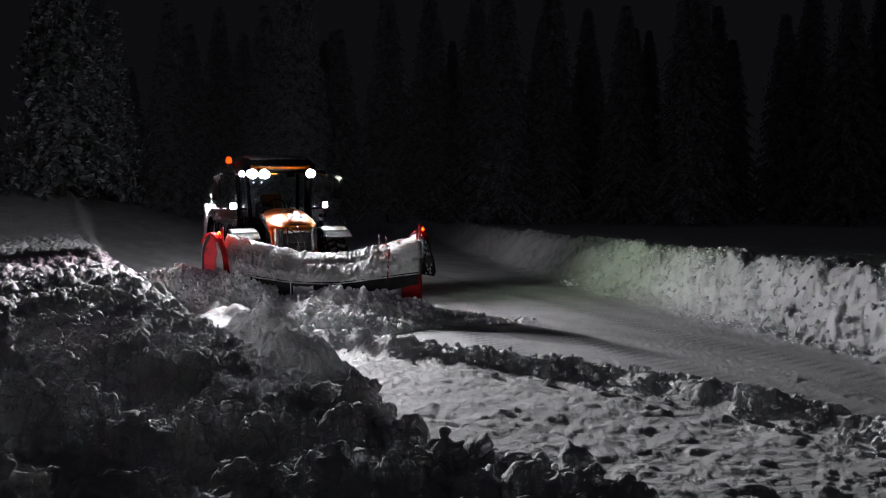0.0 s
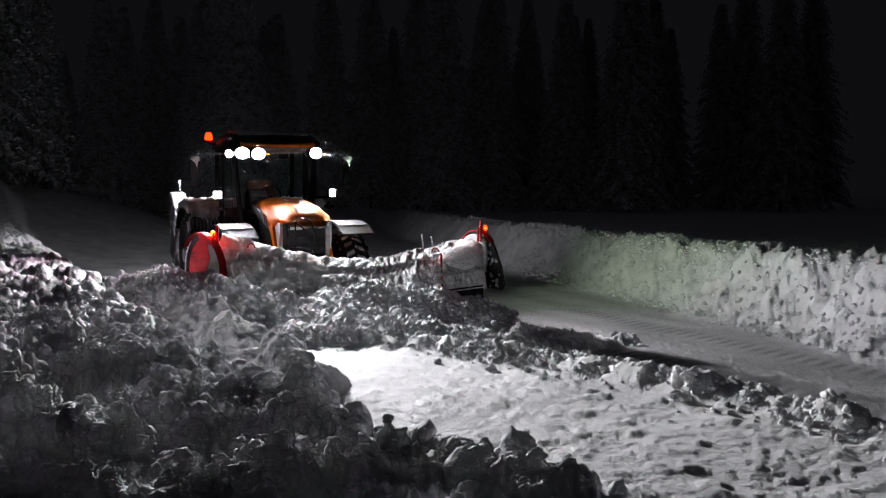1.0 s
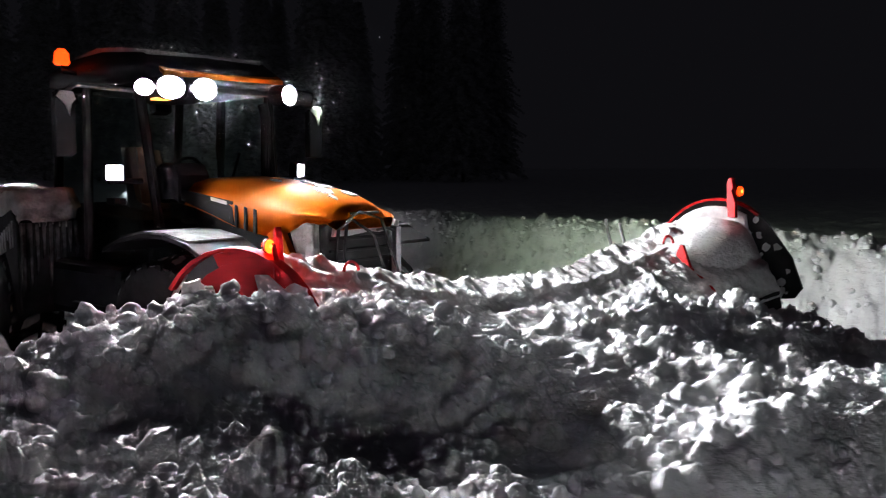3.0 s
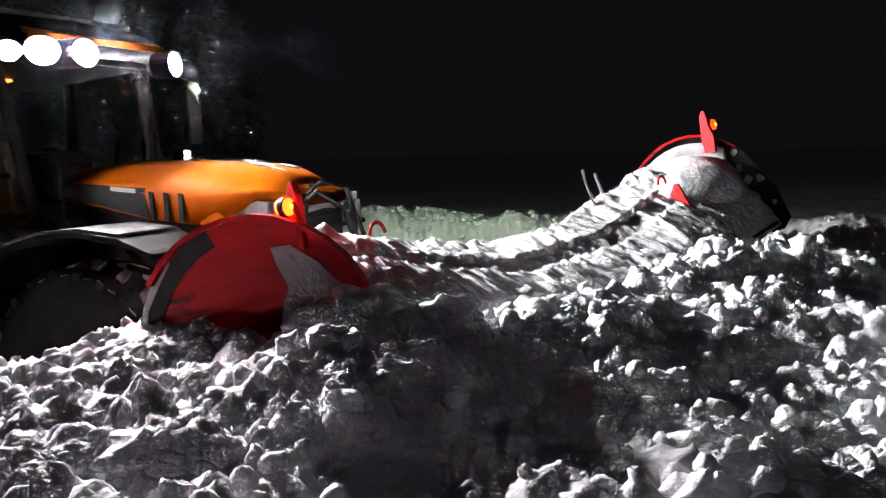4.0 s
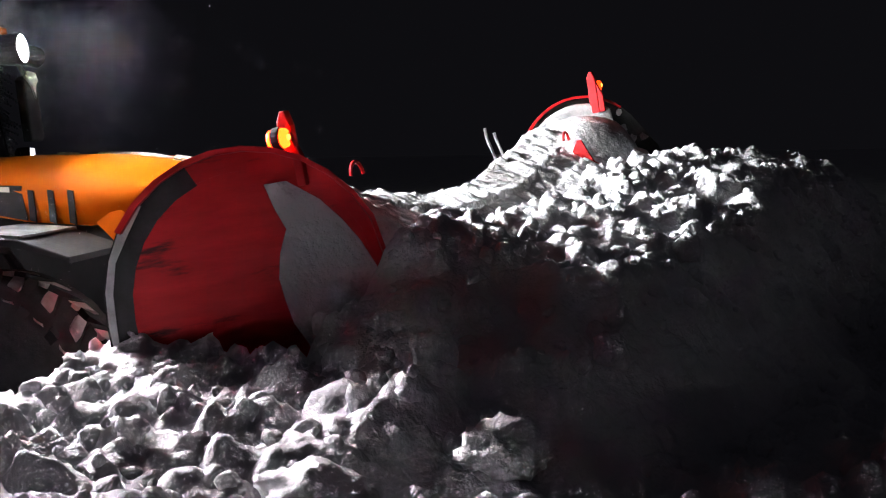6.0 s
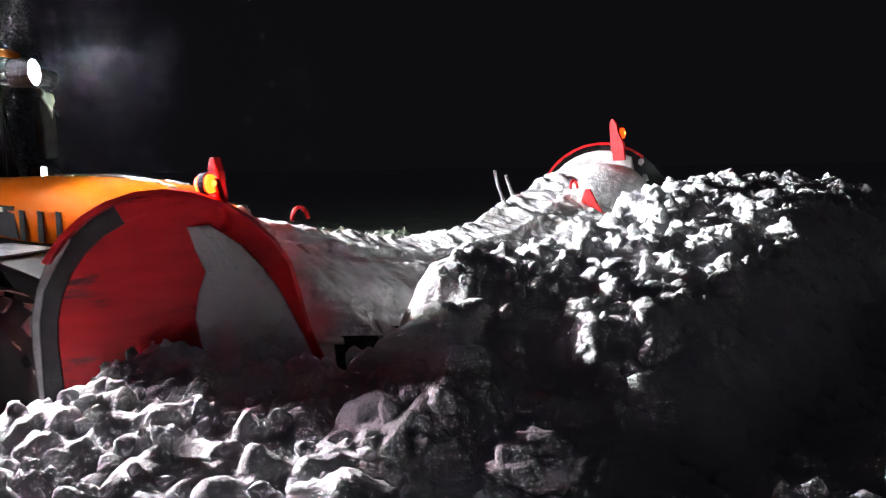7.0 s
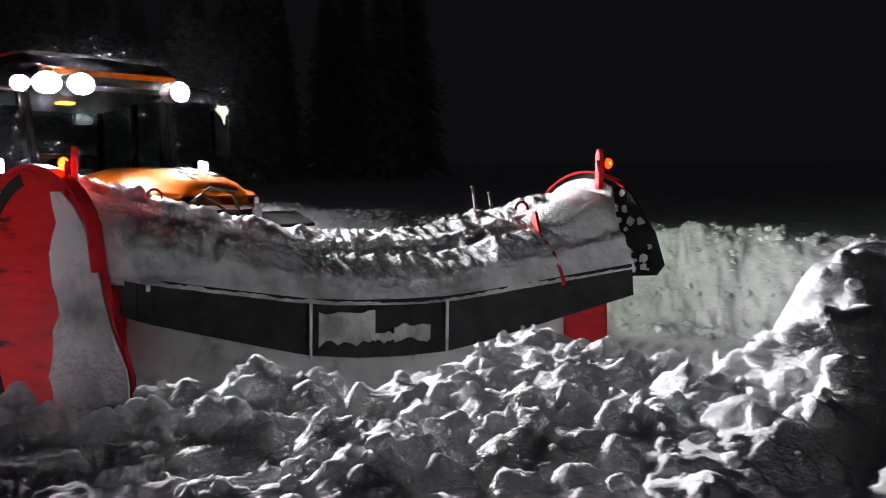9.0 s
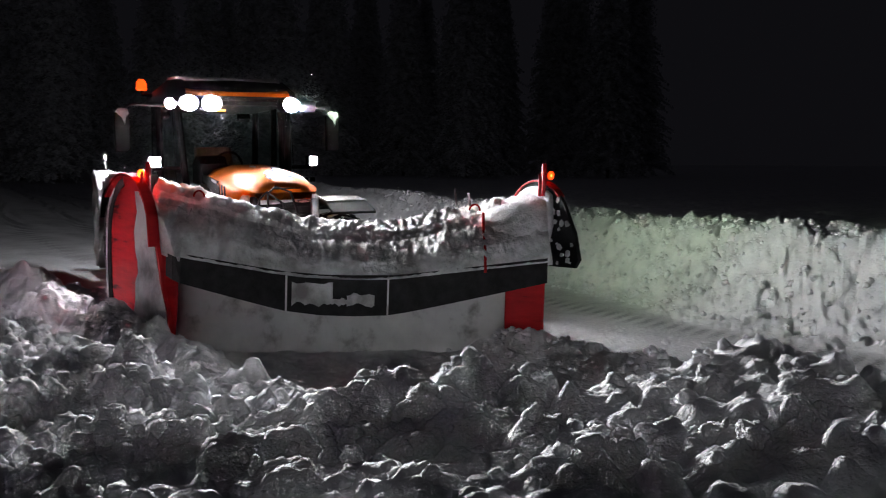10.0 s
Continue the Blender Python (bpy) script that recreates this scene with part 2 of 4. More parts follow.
def value_noise(x, y, seed=0):
    ix, iy = np.floor(x), np.floor(y)
    fx, fy = x - ix, y - iy
    fx, fy = fx * fx * (3 - 2 * fx), fy * fy * (3 - 2 * fy)
    a, b = rand2(ix, iy, seed), rand2(ix + 1, iy, seed)
    c, d = rand2(ix, iy + 1, seed), rand2(ix + 1, iy + 1, seed)
    return (a + (b - a) * fx) * (1 - fy) + (c + (d - c) * fx) * fy


def layered(x, y, seed=0, octaves=4):
    z, amp = 0, 0.5
    for k in range(octaves):
        z = z + amp * (value_noise(x * 2 ** k, y * 2 ** k, seed + k) - 0.5)
        amp *= 0.55
    return z


def clods(x, y, size, seed=0, share=0.8):
    """Broken, half-buried lumps with tilted tops: height over the ground in metres."""
    x, y = x / size, y / size
    wx = x + 0.22 * (value_noise(x * 1.7, y * 1.7, seed + 31) - 0.5) + 0.2 * (value_noise(x * 4.1, y * 4.1, seed + 33) - 0.5)
    wy = y + 0.22 * (value_noise(x * 1.7, y * 1.7, seed + 32) - 0.5) + 0.2 * (value_noise(x * 4.1, y * 4.1, seed + 34) - 0.5)
    ix, iy = np.floor(wx), np.floor(wy)
    top = np.zeros_like(x)
    for dx in (-1, 0, 1):
        for dy in (-1, 0, 1):
            cx, cy = ix + dx, iy + dy
            px, py = wx - cx - rand2(cx, cy, seed), wy - cy - rand2(cx, cy, seed + 5)
            r = 0.25 + 0.5 * rand2(cx, cy, seed + 9) ** 1.5
            on = rand2(cx, cy, seed + 13) < share
            tilt, way = 0.25 * rand2(cx, cy, seed + 17), math.tau * rand2(cx, cy, seed + 19)
            q = (px ** 2 + py ** 2) / (r * r)
            h = np.sqrt(np.clip(1 - q, 0, 1)) * r * (1 + tilt * (px * np.cos(way) + py * np.sin(way)) / r)
            top = np.maximum(top, np.where(on & (q < 1), h, 0))
    return top * size * 0.6


def step(a, b, v):
    q = np.clip((v - a) / (b - a), 0, 1)
    return q * q * (3 - 2 * q)


def sheet(name, P, quads, mat, dirt_shade=None, parent=None):
    me = bpy.data.meshes.new(name)
    used, inv = np.unique(quads, return_inverse=True)
    inv = inv.reshape(-1)
    me.vertices.add(len(used))
    me.vertices.foreach_set("co", P[used].astype(np.float32).ravel())
    me.loops.add(len(inv))
    me.loops.foreach_set("vertex_index", inv.astype(np.int32))
    me.polygons.add(len(quads))
    me.polygons.foreach_set("loop_start", np.arange(0, len(inv), 4, dtype=np.int32))
    me.polygons.foreach_set("use_smooth", np.ones(len(quads), bool))
    if dirt_shade is not None:
        at = me.attributes.new("dirt_shade", "FLOAT", "POINT")
        at.data.foreach_set("value", dirt_shade[used].astype(np.float32))
    me.update()
    me.validate()
    me.materials.append(mat)
    ob = new(name, me)
    if parent:
        ob.parent = parent
    return ob


# ---- ground: s runs along the road, n across it ----
ALONG, ACROSS = (0.633, -0.774), (0.774, 0.633)
CREST_S = [-60, -24, -14, -8, -6, -4.2, -3.0, -2.0, -1.0, 0.5, 3, 8, 40]
CREST_N = [0.9, 1.0, 1.1, 1.15, 1.3, 1.5, 1.85, 2.15, 2.45, 2.7, 2.7, 2.4, 2.4]
CREST_Z = [1.15, 1.15, 1.12, 1.12, 1.14, 1.18, 1.14, 1.0, 1.04, 0.92, 0.6, 0.5, 0.5]


def ground_height(x, y):
    s, n = x * ALONG[0] + y * ALONG[1], x * ACROSS[0] + y * ACROSS[1]
    # edge of the unploughed strip next to the near bank
    edge = np.interp(s, [-40, -22, -13, -9.8, -8, -6, -2, 6], [1.8, 2.3, 3.5, 4.8, 5.8, 6.25, 6.4, 6.6]) + 0.35 * layered(s * 0.8, n * 0.2, 7)
    # road with wheel ruts along it
    wob = 0.5 * (value_noise(s * 0.15, n * 0.05, 3) - 0.5)
    z = 0.02 * layered(s * 1.2, n * 1.2, 31) + 0.35 * clods(s, n, 0.08, 33, 0.45) + 0.25 * clods(s, n, 0.16, 34, 0.2)
    rut = np.zeros_like(s)
    for c, w in ((4.1, 0.26), (5.9, 0.26), (7.4, 0.26), (9.2, 0.26)):
        q = np.exp(-(((n + wob - c - np.maximum(0, -8 - s) * 0.12) / w) ** 2))
        rut = np.maximum(rut, q)
        z -= (n > edge) * q * (0.03 + 0.07 * (np.sin((s + 0.6 * np.abs(n + wob - c)) * math.tau / 0.22) > 0.1))
    on = 1 - step(edge - 0.35, edge + 0.15, n)
    strip = 0.26 + 0.10 * layered(s * 0.5, n * 0.5, 11) + 0.035 * layered(s * 3, n * 3, 12, 4)
    strip += 0.14 * clods(s, n, 0.11, 14, 0.5) * (0.4 + 0.6 * step(0.35, 0.65, value_noise(s * 0.6, n * 0.6, 18))) + 0.26 * clods(s, n * 0.6, 0.06, 16, 0.75) + 0.03 * layered(s * 5, n * 3, 17, 3)
    ridge = np.exp(-(((n - edge + 0.3) / 0.3) ** 2)) * (0.14 + clods(s, n, 0.30, 21, 0.6) * 0.7 + 0.7 * clods(s, n, 0.13, 22, 0.7) + 0.7 * clods(s, n, 0.07, 23, 0.8))
    z = z + on * strip + ridge
    # far bank
    base = np.interp(s, [-70, -40, -24, -15.5, -11, -7.5, -5, 0, 40], [30, 19, 14.1, 12.1, 11.0, 10.3, 10.4, 10.2, 9.5]) + 0.7 * layered(s * 0.5, n * 0.1, 41)
    up = step(base - 0.3, base + 1.3, n)
    far = up * (1.1 + 0.25 * layered(s * 0.7, n * 0.7, 43)) - step(base + 1.6, base + 4.5, n) * 0.62
    rough = step(base - 1.1, base + 0.2, n) * (1 - 0.7 * step(base + 1.5, base + 3.5, n))
    far += rough * (0.3 * clods(s, n, 0.45, 45, 0.4) + 0.7 * clods(s, n, 0.2, 46, 0.5) + 1.0 * clods(s, n, 0.12, 48, 0.7) + 0.9 * clods(s, n, 0.07, 44, 0.7) + 0.3 * layered(s * 2, n * 2, 47, 5))
    z = z + far
    # slope with trees beyond the end of the road
    z = z + step(-27, -62, s) * 2.6 * step(15, 3, n) + step(-24, -60, s) * step(6, -14, n) * 1.2
    # near bank
    cn, cz = np.interp(s, CREST_S, CREST_N), np.interp(s, CREST_S, CREST_Z)
    cn = cn + 0.5 * layered(s * 0.45, s * 0.0, 61)
    body = np.where(n > cn, 1 - step(0, 1.5, n - cn), 1 - 0.11 * step(0, 2.4, cn - n) - 0.2 * step(5, 20, cn - n))
    cover = np.where(n > cn, 1 - step(0.6, 1.9, n - cn), 1.0)
    lump = 0.6 * clods(s, n, 0.46, 71, 0.25) + 1.1 * clods(s + 0.3, n, 0.22, 72, 0.4) + 1.35 * clods(s, n + 0.2, 0.125, 73, 0.5)
    lump = lump + 1.3 * clods(s, n, 0.065, 74, 0.75) + 1.2 * clods(s, n, 0.034, 76, 0.7) + 0.28 * layered(s * 1.1, n * 1.1, 75, 5)
    near = (cz - 0.17) * body + cover * lump
    z = np.where(near > z, near, z) + 0
    bare = (1 - on) * (1 - step(base - 1.0, base - 0.2, n)) * (1 - step(0.05, 0.25, near))
    # road dirt, plus shade of the lug prints painted in along the ruts
    tread = np.sin((s + 0.3 * n) * math.tau / 0.22) > 0.1
    dirt_shade = bare * (0.50 + 0.30 * value_noise(s * 0.9, n * 2.5, 55) + 0.40 * rut * tread) + rough * up * 0.12 * value_noise(s * 3, n * 3, 49)
    kind = np.where(near > 0.3, 1, np.where((n > base - 0.6) & (n < base + 3.5), 2, np.where(bare > 0.5, 3, 0)))
    return z, np.clip(dirt_shade, 0, 1), kind


def build_ground():
    radii = np.concatenate([[0.02, 0.3, 0.6], np.geomspace(0.8, 40, 600), np.geomspace(40.8, 60, 24), np.geomspace(62, 2500, 26)])
    turn = np.radians(np.concatenate([np.arange(-74, -30, 0.2), np.arange(-30, 44, 0.095), np.arange(44, 62, 0.25), np.arange(62, 286, 2.0)]))
    A, Rr = np.meshgrid(turn, radii)
    X, Y = -Rr * np.sin(A), Rr * np.cos(A)
    Z, dirt_shade, kind = ground_height(X, Y)
    P = np.stack([X, Y, Z], -1).reshape(-1, 3)
    nr, na = X.shape
    i, j = np.meshgrid(np.arange(nr - 1), np.arange(na), indexing="ij")
    k = (j + 1) % na
    quads = np.stack([i * na + j, i * na + k, (i + 1) * na + k, (i + 1) * na + j], -1).reshape(-1, 4)
    kk = kind.reshape(-1)[quads[:, 0]]
    far = np.hypot(P[quads[:, 0], 0], P[quads[:, 0], 1]) > 58
    kk = np.where(far, 0, kk)
    d = dirt_shade.reshape(-1)
    tagged(sheet("ground", P, quads[kk == 0], SNOW, d), "snow-covered open ground beside the ploughed road", "snow", kind="structure")
    tagged(sheet("road", P, quads[kk == 3], SNOW, d), "grey packed-snow road with tyre tracks", "road", kind="structure")
    tagged(sheet("snow_bank", P, quads[kk == 1], SNOW, d), "lumpy bank of broken snow beside the road", "snow bank", "snow banks", "structure")
    tagged(sheet("snow_bank", P, quads[kk == 2], SNOW, d), "ploughed snow wall along the far road edge", "snow bank", "snow banks", "structure")


build_ground()


# ---- snow pushed by the plough ----
# the plough's line on the tractor: its two upper ends, and the way forward from it
BLADE_L, BLADE_R = Vector((2.16, -1.70, 0)), Vector((3.60, 1.86, 0))
BE = (BLADE_R - BLADE_L).normalized()
BF = Vector((BE.y, -BE.x, 0))
BLEN = (BLADE_R - BLADE_L).length


def on_blade(a, f, z):
    """a metres along the plough from its tractor-right end, f forward of it."""
    p = BLADE_L + BE * a + BF * f
    return (p.x, p.y, z)


def clod_shape(seed, level):
    """A small broken lump: an icosphere cut by planes."""
    bm = chunk_mesh(seed, 1.0, 0.85, level)
    v = np.array([p.co[:] for p in bm.verts])
    f = np.array([[q.index for q in t.verts] for t in bm.faces])
    bm.free()
    return v, f


def scatter(name, places, sizes, mat, seed, parent=None):
    small, large = [clod_shape(900 + k, 2) for k in range(10)], [clod_shape(900 + k, 3) for k in range(10)]
    rg = np.random.RandomState(seed)
    V, F, base = [], [], 0
    for p, r in zip(places, sizes):
        v, f = (large if r > 0.055 else small)[rg.randint(10)]
        m = np.array(Euler(rg.rand(3) * 6.28).to_matrix())
        V.append(v @ m.T * r + p + (0, 0, r * 0.05))
        F.append(f + base)
        base += len(v)
    V, F = np.concatenate(V), np.concatenate(F)
    me = bpy.data.meshes.new(name)
    me.vertices.add(len(V))
    me.vertices.foreach_set("co", V.astype(np.float32).ravel())
    me.loops.add(F.size)
    me.loops.foreach_set("vertex_index", F.astype(np.int32).ravel())
    me.polygons.add(len(F))
    me.polygons.foreach_set("loop_start", np.arange(0, F.size, 3, dtype=np.int32))
    me.polygons.foreach_set("use_smooth", np.ones(len(F), bool))
    me.update()
    me.validate()
    me.materials.append(mat)
    ob = new(name, me)
    if parent:
        ob.parent = parent
    return ob


def heap(name, a0, a1, f0, f1, crest, seed, step_m=0.022):
    a, f = np.meshgrid(np.arange(a0, a1, step_m), np.arange(f0, f1, step_m))
    z = crest(a, f)
    jag = 0.2 * clods(a, f, 0.5, seed, 0.5) + 0.6 * clods(a, f, 0.25, seed + 20, 0.6) + 1.3 * clods(a, f, 0.13, seed + 40, 0.8) + 1.4 * clods(a, f, 0.065, seed + 45, 0.8) + 0.3 * layered(a * 1.5, f * 1.5, seed + 60, 5)
    z = z + jag * 0.9
    x = BLADE_L.x + BE.x * a + BF.x * f
    y = BLADE_L.y + BE.y * a + BF.y * f
    P = np.stack([x, y, z], -1).reshape(-1, 3)
    nr, na = x.shape
    i, j = np.meshgrid(np.arange(nr - 1), np.arange(na - 1), indexing="ij")
    quads = np.stack([i * na + j, i * na + j + 1, (i + 1) * na + j + 1, (i + 1) * na + j], -1).reshape(-1, 4)
    ob = sheet(name, P, quads, SNOW_CLOD)
    rg = np.random.RandomState(seed)
    up = np.flatnonzero(P[:, 2] > 0.0)
    pick = rg.choice(up, 1900)
    scatter("loose_clods", P[pick], np.concatenate([0.055 + 0.04 * rg.rand(100) ** 2, 0.012 + 0.042 * rg.rand(1800) ** 1.6]), SNOW_CLOD, seed, ob)
    return ob


def chunk_mesh(seed, r, flat=0.75, level=4):
    rng = random.Random(seed)
    bm = bmesh.new()
    bmesh.ops.create_icosphere(bm, subdivisions=level, radius=1)
    off = Vector((rng.random() * 50, rng.random() * 50, rng.random() * 50))
    cuts = [(Vector((rng.uniform(-1, 1), rng.uniform(-1, 1), rng.uniform(-1, 1))).normalized(), rng.uniform(0.45, 0.8)) for _ in range(8)]
    for v in bm.verts:
        p = v.co.copy()
        for nrm, d in cuts:
            over = p.dot(nrm) - d
            if over > 0:
                p -= nrm * over * 0.75
        p *= 1 + 0.30 * noise.noise(p * 1.6 + off) + 0.24 * noise.noise(p * 3.7 + off) + 0.14 * noise.noise(p * 8 + off)
        v.co = Vector((p.x, p.y, p.z * flat)) * r
    return bm


def main_crest(a, f):
    top = np.interp(a, [-2.6, -2.1, -1.5, -0.4, 0.3, 0.8, 1.5, 2.2, 3.2, 4.2, 5.2], [0.1, 0.66, 0.84, 1.06, 1.08, 1.10, 1.15, 1.18, 1.10, 0.9, -0.4])
    front = np.interp(a, [-2.3, 0, 3.5, 5.2], [3.0, 3.0, 3.1, 1.2])
    inside = step(-0.45, 0.25, a)
    rise = inside * step(0.0, 0.55, f) + (1 - inside) * step(-2.2, -0.7, f)
    fall = 1 - (0.08 + 0.20 * step(-1.2, -0.3, a)) * step(0.5, 1.8, f) - 0.72 * step(0.72, 1.0, f / front)
    return top * rise * fall - 0.6 * step(0.85, 1.08, f / front) - 0.5 * (1 - rise)


def near_crest(a, f):
    top = np.interp(a, [-5.0, -4.2, -3.2, -1.6, -0.6, 0.4], [0.1, 0.45, 0.70, 0.86, 0.45, -0.4])
    rise = step(-2.6, -1.0, f) * (1 - step(2.1, 3.3, f))
    return (top + 0.4) * rise - 0.4


def side_crest(a, f):
    top = np.interp(a, [-0.9, -0.5, 0.0, 0.3, 0.6, 1.0, 2.0, 2.8, 3.5, 4.5, 5.5, 7.0, 8.2], [0.4, 1.15, 1.40, 1.46, 1.50, 1.52, 1.55, 1.66, 1.74, 1.74, 1.60, 1.25, 0.3])
    c = f - 0.10 * np.maximum(0, a - 3) + 0.12 * layered(a * 0.9, a * 0, 139)
    fall = 0.10 * step(0.35, 1.1, c) + 0.45 * step(0.95, 1.75, c) + 0.8 * step(1.3, 2.8, c) + 0.9 * (1 - step(-0.45, 0.3, c))
    return top - fall


def spill_crest(a, f):
    top = np.interp(a, [-2.4, -1.7, -0.9, -0.2, 0.5, 1.1, 1.6], [0.2, 0.85, 1.12, 1.16, 1.06, 0.85, 0.3])
    return (top + 0.5) * step(-0.9, 0.1, f) * (1 - 0.75 * step(0.9, 2.6, f)) * (1 - 0.3 * step(2.2, 2.8, f)) - 0.5


def bank_clods():
    rg = np.random.RandomState(77)
    k = 9000
    s, n = -1.5 - 8.5 * rg.rand(k), 3.4 * rg.rand(k) - 0.9
    s, n = np.concatenate([s, -2.5 + 4 * rg.rand(900)]), np.concatenate([n, 1.2 + 1.6 * rg.rand(900)])
    x, y = s * ALONG[0] + n * ACROSS[0], s * ALONG[1] + n * ACROSS[1]
    z, _, kind = ground_height(x, y)
    ok = (kind == 1) & (np.hypot(x, y) > 1.6)
    ok &= rg.rand(len(x)) < step(0.3, 0.6, value_noise(s * 1.6, n * 1.6, 88)) + 0.15
    P = np.stack([x, y, z], -1)[ok]
    tagged(scatter("loose_clods", P, np.where(rg.rand(len(P)) < 0.04, 0.05 + 0.05 * rg.rand(len(P)) ** 2.5, 0.010 + 0.042 * rg.rand(len(P)) ** 1.8), SNOW_CLOD, 5), "loose broken clods of snow on the bank", "snow clods", kind="stuff")


bank_clods()


def edge_clods():
    rg = np.random.RandomState(78)
    k = 1100
    s = -14 + 12 * rg.rand(k)
    n = np.interp(s, [-22, -13, -9.8, -8, -6, -2], [2.3, 3.5, 4.8, 5.8, 6.25, 6.4]) - 0.3 + 0.28 * rg.randn(k)
    s2 = -22 + 22 * rg.rand(2600)
    n2 = np.interp(s2, [-24, -15.5, -11, -7.5, -5, 0], [14.1, 12.1, 11.0, 10.3, 10.4, 10.2]) - 0.5 + 2.0 * rg.rand(2600)
    s, n = np.concatenate([s, s2]), np.concatenate([n, n2])
    x, y = s * ALONG[0] + n * ACROSS[0], s * ALONG[1] + n * ACROSS[1]
    z = ground_height(x, y)[0]
    r = 0.015 + 0.05 * rg.rand(len(x)) ** 2.5
    tagged(scatter("loose_clods", np.stack([x, y, z], -1), r, SNOW_CLOD, 6), "loose clods of snow along the road edges", "snow clods", kind="stuff")


edge_clods()
heap_main = tagged(heap("snow_heap", -2.6, 5.2, -2.2, 3.3, main_crest, 101), "heap of broken snow pushed by the plough blade", "snow heap", kind="stuff")
heap_spill = tagged(heap("snow_heap", -2.4, 1.6, -0.9, 2.9, spill_crest, 191), "snow rolling up against the red end plate", "snow heap", kind="stuff")
heap_side = tagged(heap("snow_heap", -0.9, 8.2, -0.7, 3.2, side_crest, 131), "high pile of broken snow at the end of the blade", "snow heap", kind="stuff")

heap_near = tagged(heap("snow_heap", -5.0, 0.4, -2.6, 3.3, near_crest, 161), "broken snow spilled over the bank by the plough", "snow heap", kind="stuff")


def snow_block(a, f, z, r, seed, flat):
    bm = chunk_mesh(seed, r, flat)
    x, y, _ = on_blade(a, f, 0)
    bmesh.ops.translate(bm, verts=bm.verts, vec=(x, y, z))
    return tagged(finish(bm, "snow_block", SNOW_CLOD, None, "", True), "large frozen block of snow on the pushed heap", "snow block", "snow blocks on the heap")


BLOCKS = [snow_block(*v) for v in ((-0.22, 0.45, 1.10, 0.27, 3, 0.85), (-1.25, 0.8, 0.94, 0.17, 5, 0.6), (-0.85, 1.1, 0.98, 0.14, 8, 0.7), (-1.7, 0.5, 0.88, 0.14, 9, 0.7), (0.15, 0.6, 1.12, 0.2, 12, 0.7))]


def windrow(s0, s1, seed):
    """A length of the ridge that the plough leaves beside the near bank."""
    s, n = np.meshgrid(np.arange(s0 - 0.5, s1 + 0.5, 0.02), np.arange(1.6, 3.7, 0.02))
    ends = step(s0 - 0.5, s0 + 0.4, s) * (1 - step(s1 - 0.7, s1 + 0.5, s))
    z = 0.80 * np.exp(-(((n - 2.55) / 0.62) ** 2)) * (0.35 + 0.65 * ends) - 0.15
    z = z + (0.8 * clods(s, n, 0.45, seed, 0.6) + clods(s, n, 0.24, seed + 3, 0.8) + clods(s, n, 0.12, seed + 6, 0.85) + 0.9 * clods(s, n, 0.06, seed + 8, 0.8)) * (0.6 + 0.4 * ends) - 0.7 * (1 - ends)
    x, y = s * ALONG[0] + n * ACROSS[0], s * ALONG[1] + n * ACROSS[1]
    P = np.stack([x, y, z], -1).reshape(-1, 3)
    nr, na = x.shape
    i, j = np.meshgrid(np.arange(nr - 1), np.arange(na - 1), indexing="ij")
    quads = np.stack([i * na + j, i * na + j + 1, (i + 1) * na + j + 1, (i + 1) * na + j], -1).reshape(-1, 4)
    ob = sheet("windrow", P, quads, SNOW_CLOD)
    return tagged(ob, "ridge of broken snow turned up beside the bank", "snow ridge", "ridges beside the bank", "stuff")


WINDROWS = [(windrow(s, s + 1.7, 201 + 11 * k), t) for k, (s, t) in enumerate(((-12.4, 0.0), (-10.7, 0.0), (-9.0, 0.3), (-7.3, 0.9), (-5.6, 1.6), (-3.9, 2.5)))]


# ---- the tractor ----
tractor = empty("tractor", "orange tractor with black cab and snow plough, lights on", "tractor")


